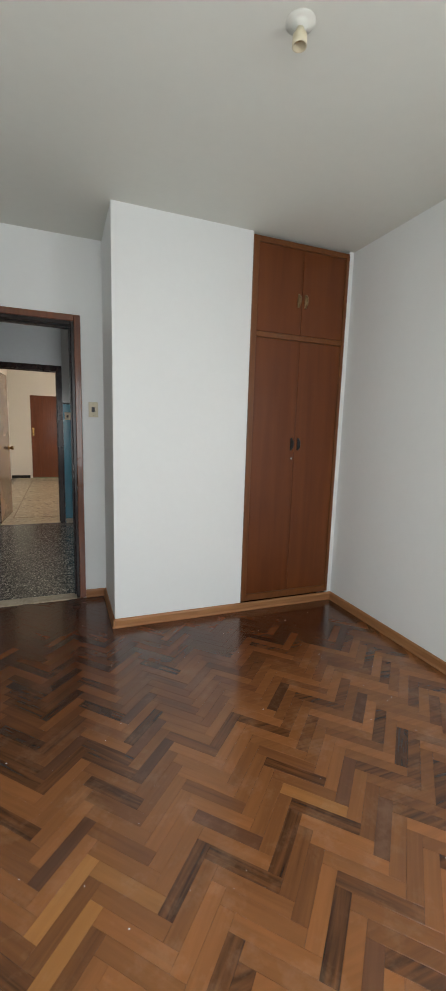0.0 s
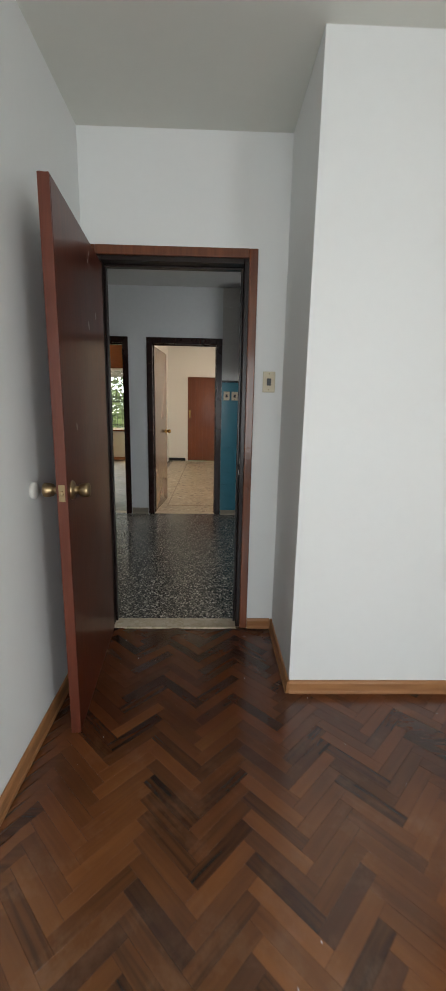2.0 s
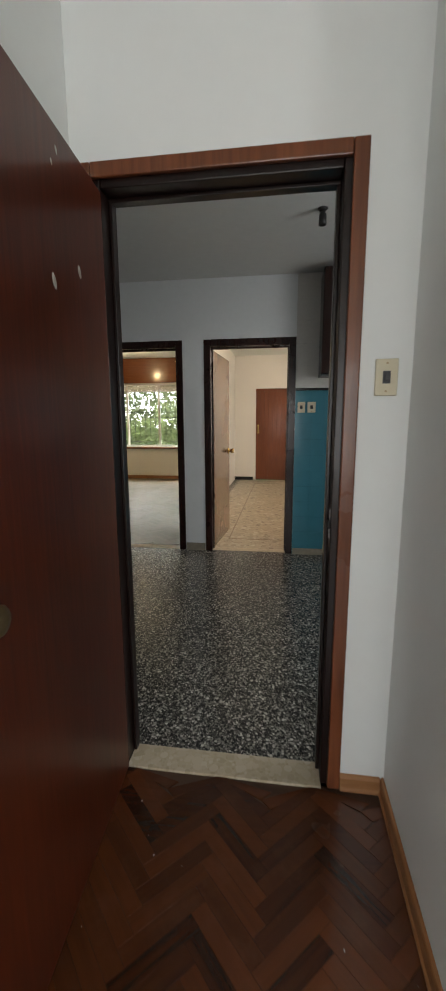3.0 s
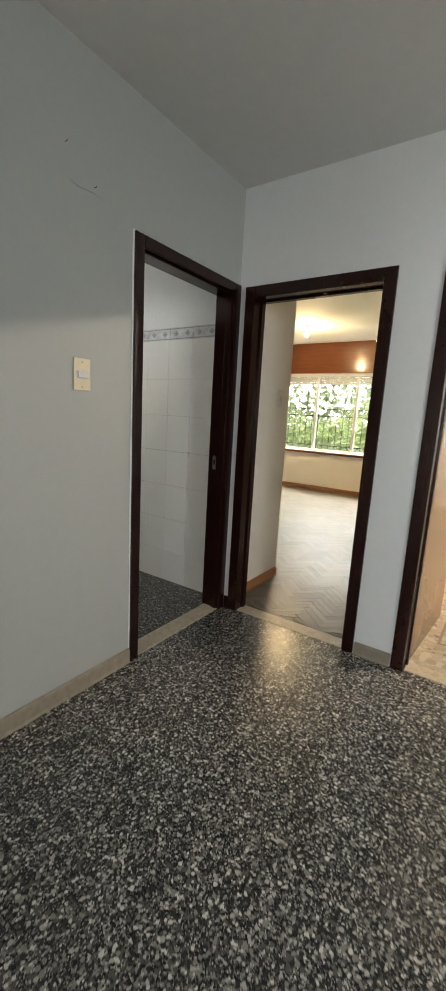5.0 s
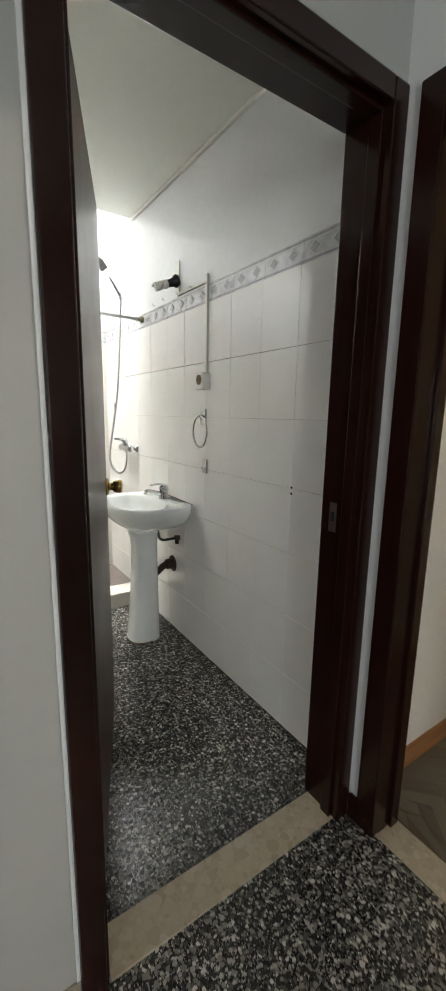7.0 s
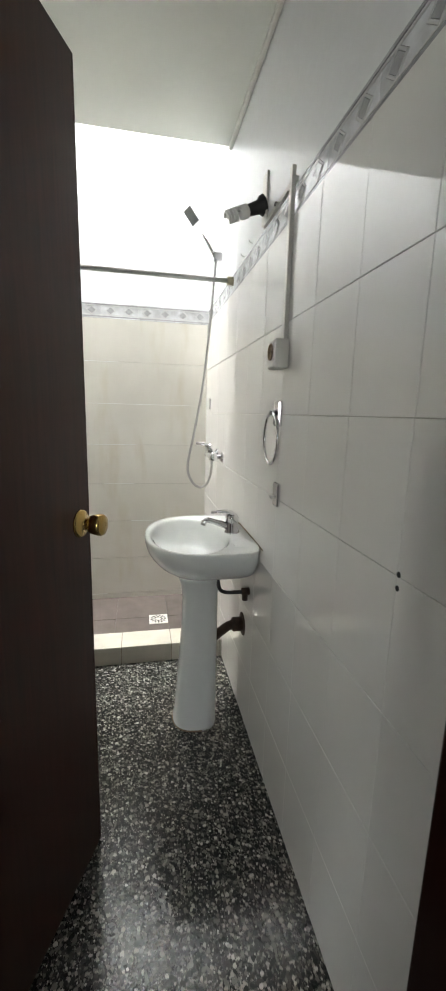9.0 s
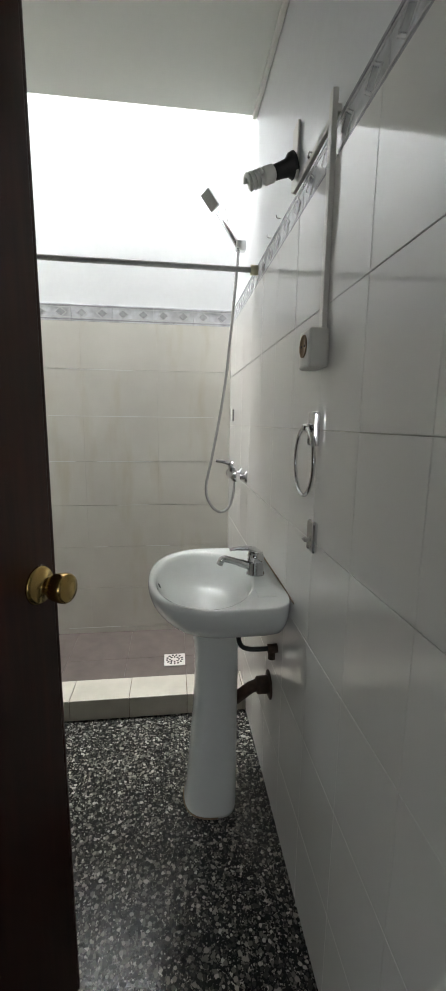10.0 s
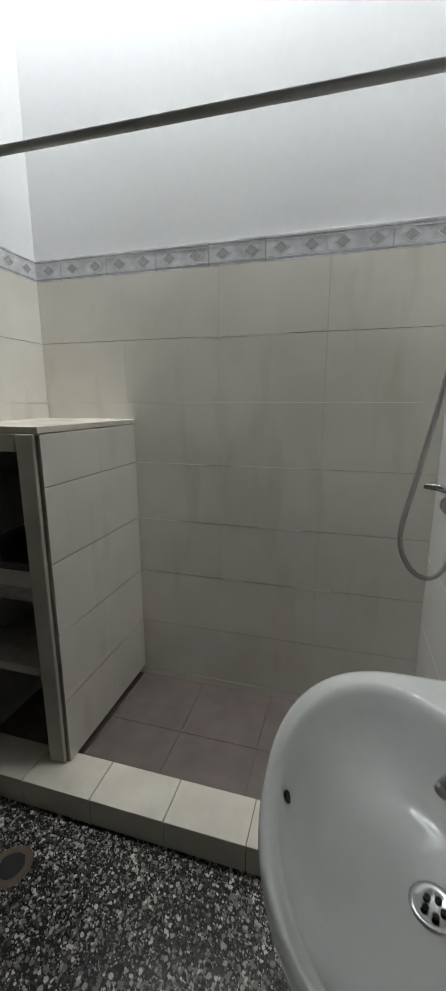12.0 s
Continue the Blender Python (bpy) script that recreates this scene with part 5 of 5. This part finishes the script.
box(bm, -0.014, 0.014, -0.013, 0, -0.032, 0.032, bevel=0.005)
part("plate", bm, CHROME, clip)

sock = thing("surface_socket", "surface-mounted white plastic wall socket", "socket", (-2.302, W, 1.468))
bm = bmesh.new()
box(bm, -0.036, 0.036, -0.045, 0, -0.04, 0.04, bevel=0.006)
part("body", bm, PVC, sock)
bm = bmesh.new()
lathe(bm, [(0.024, 0), (0.024, 0.002), (0.0205, 0.002), (0.02, -0.008)], Matrix.Translation((0, -0.0455, 0.006)) @ pose(0, 0, 0, 90), 24)
part("socket_well", bm, SILICONE, sock, "round browned socket well", True)
for x in (-0.0095, 0.0095):
    bm = bmesh.new()
    lathe(bm, [(0.0025, 0), (0.0025, 0.001)], Matrix.Translation((x, -0.0462, 0.006)) @ pose(0, 0, 0, 90), 8)
    part("contact_hole", bm, DARK, sock)
duct = thing("cable_duct", "white plastic cable duct from the socket to the lamp", "cable duct", (-2.31, W, 1.7))
hold(duct, part("vertical_run", boxes((-2.308, -2.288, W - 0.012, W, 1.509, 1.955), bevel=0.002), PVC))
hold(duct, part("horizontal_run", boxes((-2.62, -2.3085, 2.848, 2.8605, 1.926, 1.942), bevel=0.002), PVC))
cable = thing("loose_cable_clip", "small loose wire ends on the cable duct", "wire", (-2.45, 2.845, 1.935))
hold(cable, part("wire", tube(bmesh.new(), curve_points([(-2.455, 2.847, 1.935), (-2.46, 2.842, 1.938), (-2.47, 2.842, 1.933), (-2.475, 2.847, 1.936)], 5), 0.0018, 6), STEEL))

wl = thing("wall_lamp", "white spiral energy-saving bulb in a tilted black wall holder", "wall lamp", (-2.63, 2.861, 2.02))
hold(wl, part("back_plate", boxes((-2.655, -2.605, 2.853, 2.8608, 1.943, 2.1), bevel=0.003), PVC))
d = Vector((-0.03, -0.93, -0.36)).normalized()
m = Matrix.Translation((-2.63, 2.852, 2.002)) @ d.to_track_quat("Z", "Y").to_matrix().to_4x4()
bm = bmesh.new()
lathe(bm, [(0.034, -0.002), (0.032, 0.01), (0.022, 0.02), (0.02, 0.04), (0.019, 0.055)], m, 20)
hold(wl, part("holder", bm, BLACK, None, "black lamp holder", True))
bm = bmesh.new()
lathe(bm, [(0.013, 0.0552), (0.022, 0.062), (0.0225, 0.085), (0.02, 0.09)], m, 20)
hold(wl, part("bulb_base", bm, CFL, None, "white bulb base", True))
bm = bmesh.new()
spiral = [m @ Vector((0.017 * math.cos(a), 0.017 * math.sin(a), 0.096 + 0.042 * a / 22)) for a in (i * 0.35 for i in range(63))]
tube(bm, spiral, 0.0065, 8)
hold(wl, part("bulb_tube", bm, CFL, None, "white spiral tube", True))
for x, z in ((-2.8, 1.945), (-2.93, 1.94)):
    hk = thing("screw_hook", "small bent screw hook in the painted wall", "hook", (x, 2.861, z), "screw hooks")
    part("wire", tube(bmesh.new(), curve_points([(0, 0, 0), (0, -0.008, 0), (0.002, -0.014, 0.003), (0, -0.013, 0.009)], 5), 0.0014, 6), STEEL, hk)
dots = thing("drill_holes", "two dark drill holes in the white tiles", "hole", (-1.668, W, 1.022))
for z in (-0.008, 0.016):
    bm = bmesh.new()
    lathe(bm, [(0.0055, -0.0003), (0.005, 0.0006)], Matrix.Translation((0, 0, z)) @ pose(0, 0, 0, 90), 10)
    part("hole", bm, DARK, dots)

# ---- kitchen wall tiles ----
part("black_trim", boxes((0.772, 2.499, 2.75, 2.7655, 1.6, 1.622), bevel=0.002), BLACK_TRIM, wall_hall_north, "black trim above the blue tiles")
part("grout", boxes((0.7725, 2.4995, 2.7575, 2.7658, 0.0, 1.5995)), BLUE, wall_hall_north)
tile_field(wall_hall_north, "blue_tile", steps(0.773, 2.499, 0.773, 0.152), steps(0.0, 1.599, 1.599, 0.152), face_north(2.7575), 0.006, BLUE, 0.0012)
part("grout", boxes((0.7725, 2.4995, 2.7605, 2.7658, 1.6225, 2.631)), WHITE_TILE, wall_hall_north)
tile_field(wall_hall_north, "white_tile", steps(0.773, 2.499, 0.773, 0.2), steps(1.6225, 2.631, 1.6225, 0.2), face_north(2.7605), 0.005, WHITE_TILE, 0.0015)


# ---- parquet ----
def herringbone(floor, name, x0, x1, y0, y1, shift, keep, material, label, odd=()):
    """Blocks of 24 x 4.8 cm in zigzag rows; those in the stretch keep are single pieces, the rest one mesh."""
    L, B = 0.2404, 0.0481
    me = slab_mesh(name, L - 0.0006, B - 0.0006, 0.005, 0.0005, material)
    odd_me = {m: slab_mesh(name, L - 0.0006, B - 0.0006, 0.005, 0.0005, m) for m in {o[3] for o in odd}}
    rest_v, rest_f = [], []
    s2 = math.sqrt(0.5)
    base = [v.co.copy() for v in me.vertices]
    polys = [tuple(p.vertices) for p in me.polygons]
    count = 0
    R = int(max(x1 - x0, y1 - y0) / B) + 40
    for j in range(-30, 31):
        for i in range(-R, R):
            for kind in (0, 1):
                u, v = i * B + j * L, i * B - j * L
                cu, cv = (u + L / 2, v + B / 2) if kind == 0 else (u + B / 2, v + B + L / 2)
                x, y = (cu - cv) * s2 + shift[0], (cu + cv) * s2 + shift[1]
                if not (x0 - 0.06 < x < x1 + 0.06 and y0 - 0.06 < y < y1 + 0.06):
                    continue
                m = pose(x, y, -0.005 + random.uniform(-0.0004, 0.0003), random.uniform(-0.1, 0.1), random.uniform(-0.05, 0.05), 45 if kind == 0 else 135)
                edge = not (x0 + 0.1 < x < x1 - 0.1 and y0 + 0.1 < y < y1 - 0.1)
                own = next((o[3] for o in odd if o[2] == kind and abs((o[0] - x) * s2 + (o[1] - y) * (s2 if kind == 0 else -s2)) < L / 2 and abs((o[0] - x) * s2 - (o[1] - y) * (s2 if kind == 0 else -s2)) < B / 2), None)
                if own and not edge:
                    ob = new(name, odd_me[own])
                    ob.parent = floor
                    ob.matrix_basis = m
                elif keep and not edge and keep[0] < x < keep[1] and keep[2] < y < keep[3] and count < 280:
                    ob = new(name, me)
                    ob.parent = floor
                    ob.matrix_basis = m
                    count += 1
                else:
                    k = len(rest_v)
                    vs = [m @ c for c in base]
                    vs = [Vector((min(max(p.x, x0), x1), min(max(p.y, y0), y1), p.z)) for p in vs] if edge else vs
                    rest_v += vs
                    rest_f += [tuple(k + q for q in p) for p in polys]
    rest = bpy.data.meshes.new(name + "s")
    rest.from_pydata(rest_v, [], rest_f)
    rest.materials.append(material)
    ob = new(name + "s", rest)
    ob.parent = floor
    tagged(ob, label, kind="stuff")


D, G = PARQUET_DARK, PARQUET_GOLD
ODD = [(0.705, -0.735, 0, D), (0.875, -0.722, 1, D), (0.868, -1.01, 1, D), (0.733, -1.666, 0, D), (0.583, -1.503, 1, D), (0.415, -1.523, 0, D), (0.772, -2.0, 0, D), (1.735, -2.15, 0, D), (1.735, -2.305, 0, D), (1.25, -2.16, 1, D), (1.09, -1.6, 0, D),
       (1.06, -1.45, 0, D), (1.09, -1.74, 0, D), (2.09, -2.06, 0, D), (1.725, -1.61, 0, D), (2.04, -1.85, 0, D), (1.44, -2.62, 0, D), (0.945, -2.263, 1, G), (0.784, -2.271, 0, G), (1.53, -2.13, 1, G), (0.764, -2.155, 0, G), (0.713, -0.85, 0, G), (0.36, -0.77, 0, G)]
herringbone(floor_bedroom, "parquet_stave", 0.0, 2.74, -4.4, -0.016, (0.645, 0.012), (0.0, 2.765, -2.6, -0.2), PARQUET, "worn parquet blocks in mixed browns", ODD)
herringbone(floor_living, "parquet_block", -4.6, -0.3, 2.88, 8.2, (0.1, 0.0), (-1.9, -0.3, 2.9, 6.2), PARQUET2, "brown parquet blocks tinted with the garden's grey-green reflection")

# crumbs of plaster on the bedroom parquet
verts, faces = [], []
for i in range(80):
    x, y, r = rng.uniform(0.15, 2.6), rng.uniform(-3.2, -0.15), rng.uniform(0.0009, 0.0028)
    k = len(verts)
    verts += [(x + r * math.cos(a) * rng.uniform(0.6, 1.2), y + r * math.sin(a), 0.0002) for a in (0.3, 1.9, 3.5, 5.0)] + [(x, y, r * 0.8)]
    faces += [(k, k + 1, k + 4), (k + 1, k + 2, k + 4), (k + 2, k + 3, k + 4), (k + 3, k, k + 4), (k + 3, k + 2, k + 1, k)]
crumbs = bpy.data.meshes.new("plaster_crumbs")
crumbs.from_pydata(verts, [], faces)
crumbs.materials.append(PLASTER)
tagged(new("plaster_crumbs", crumbs), "white plaster crumbs scattered on the parquet", "debris", kind="stuff")
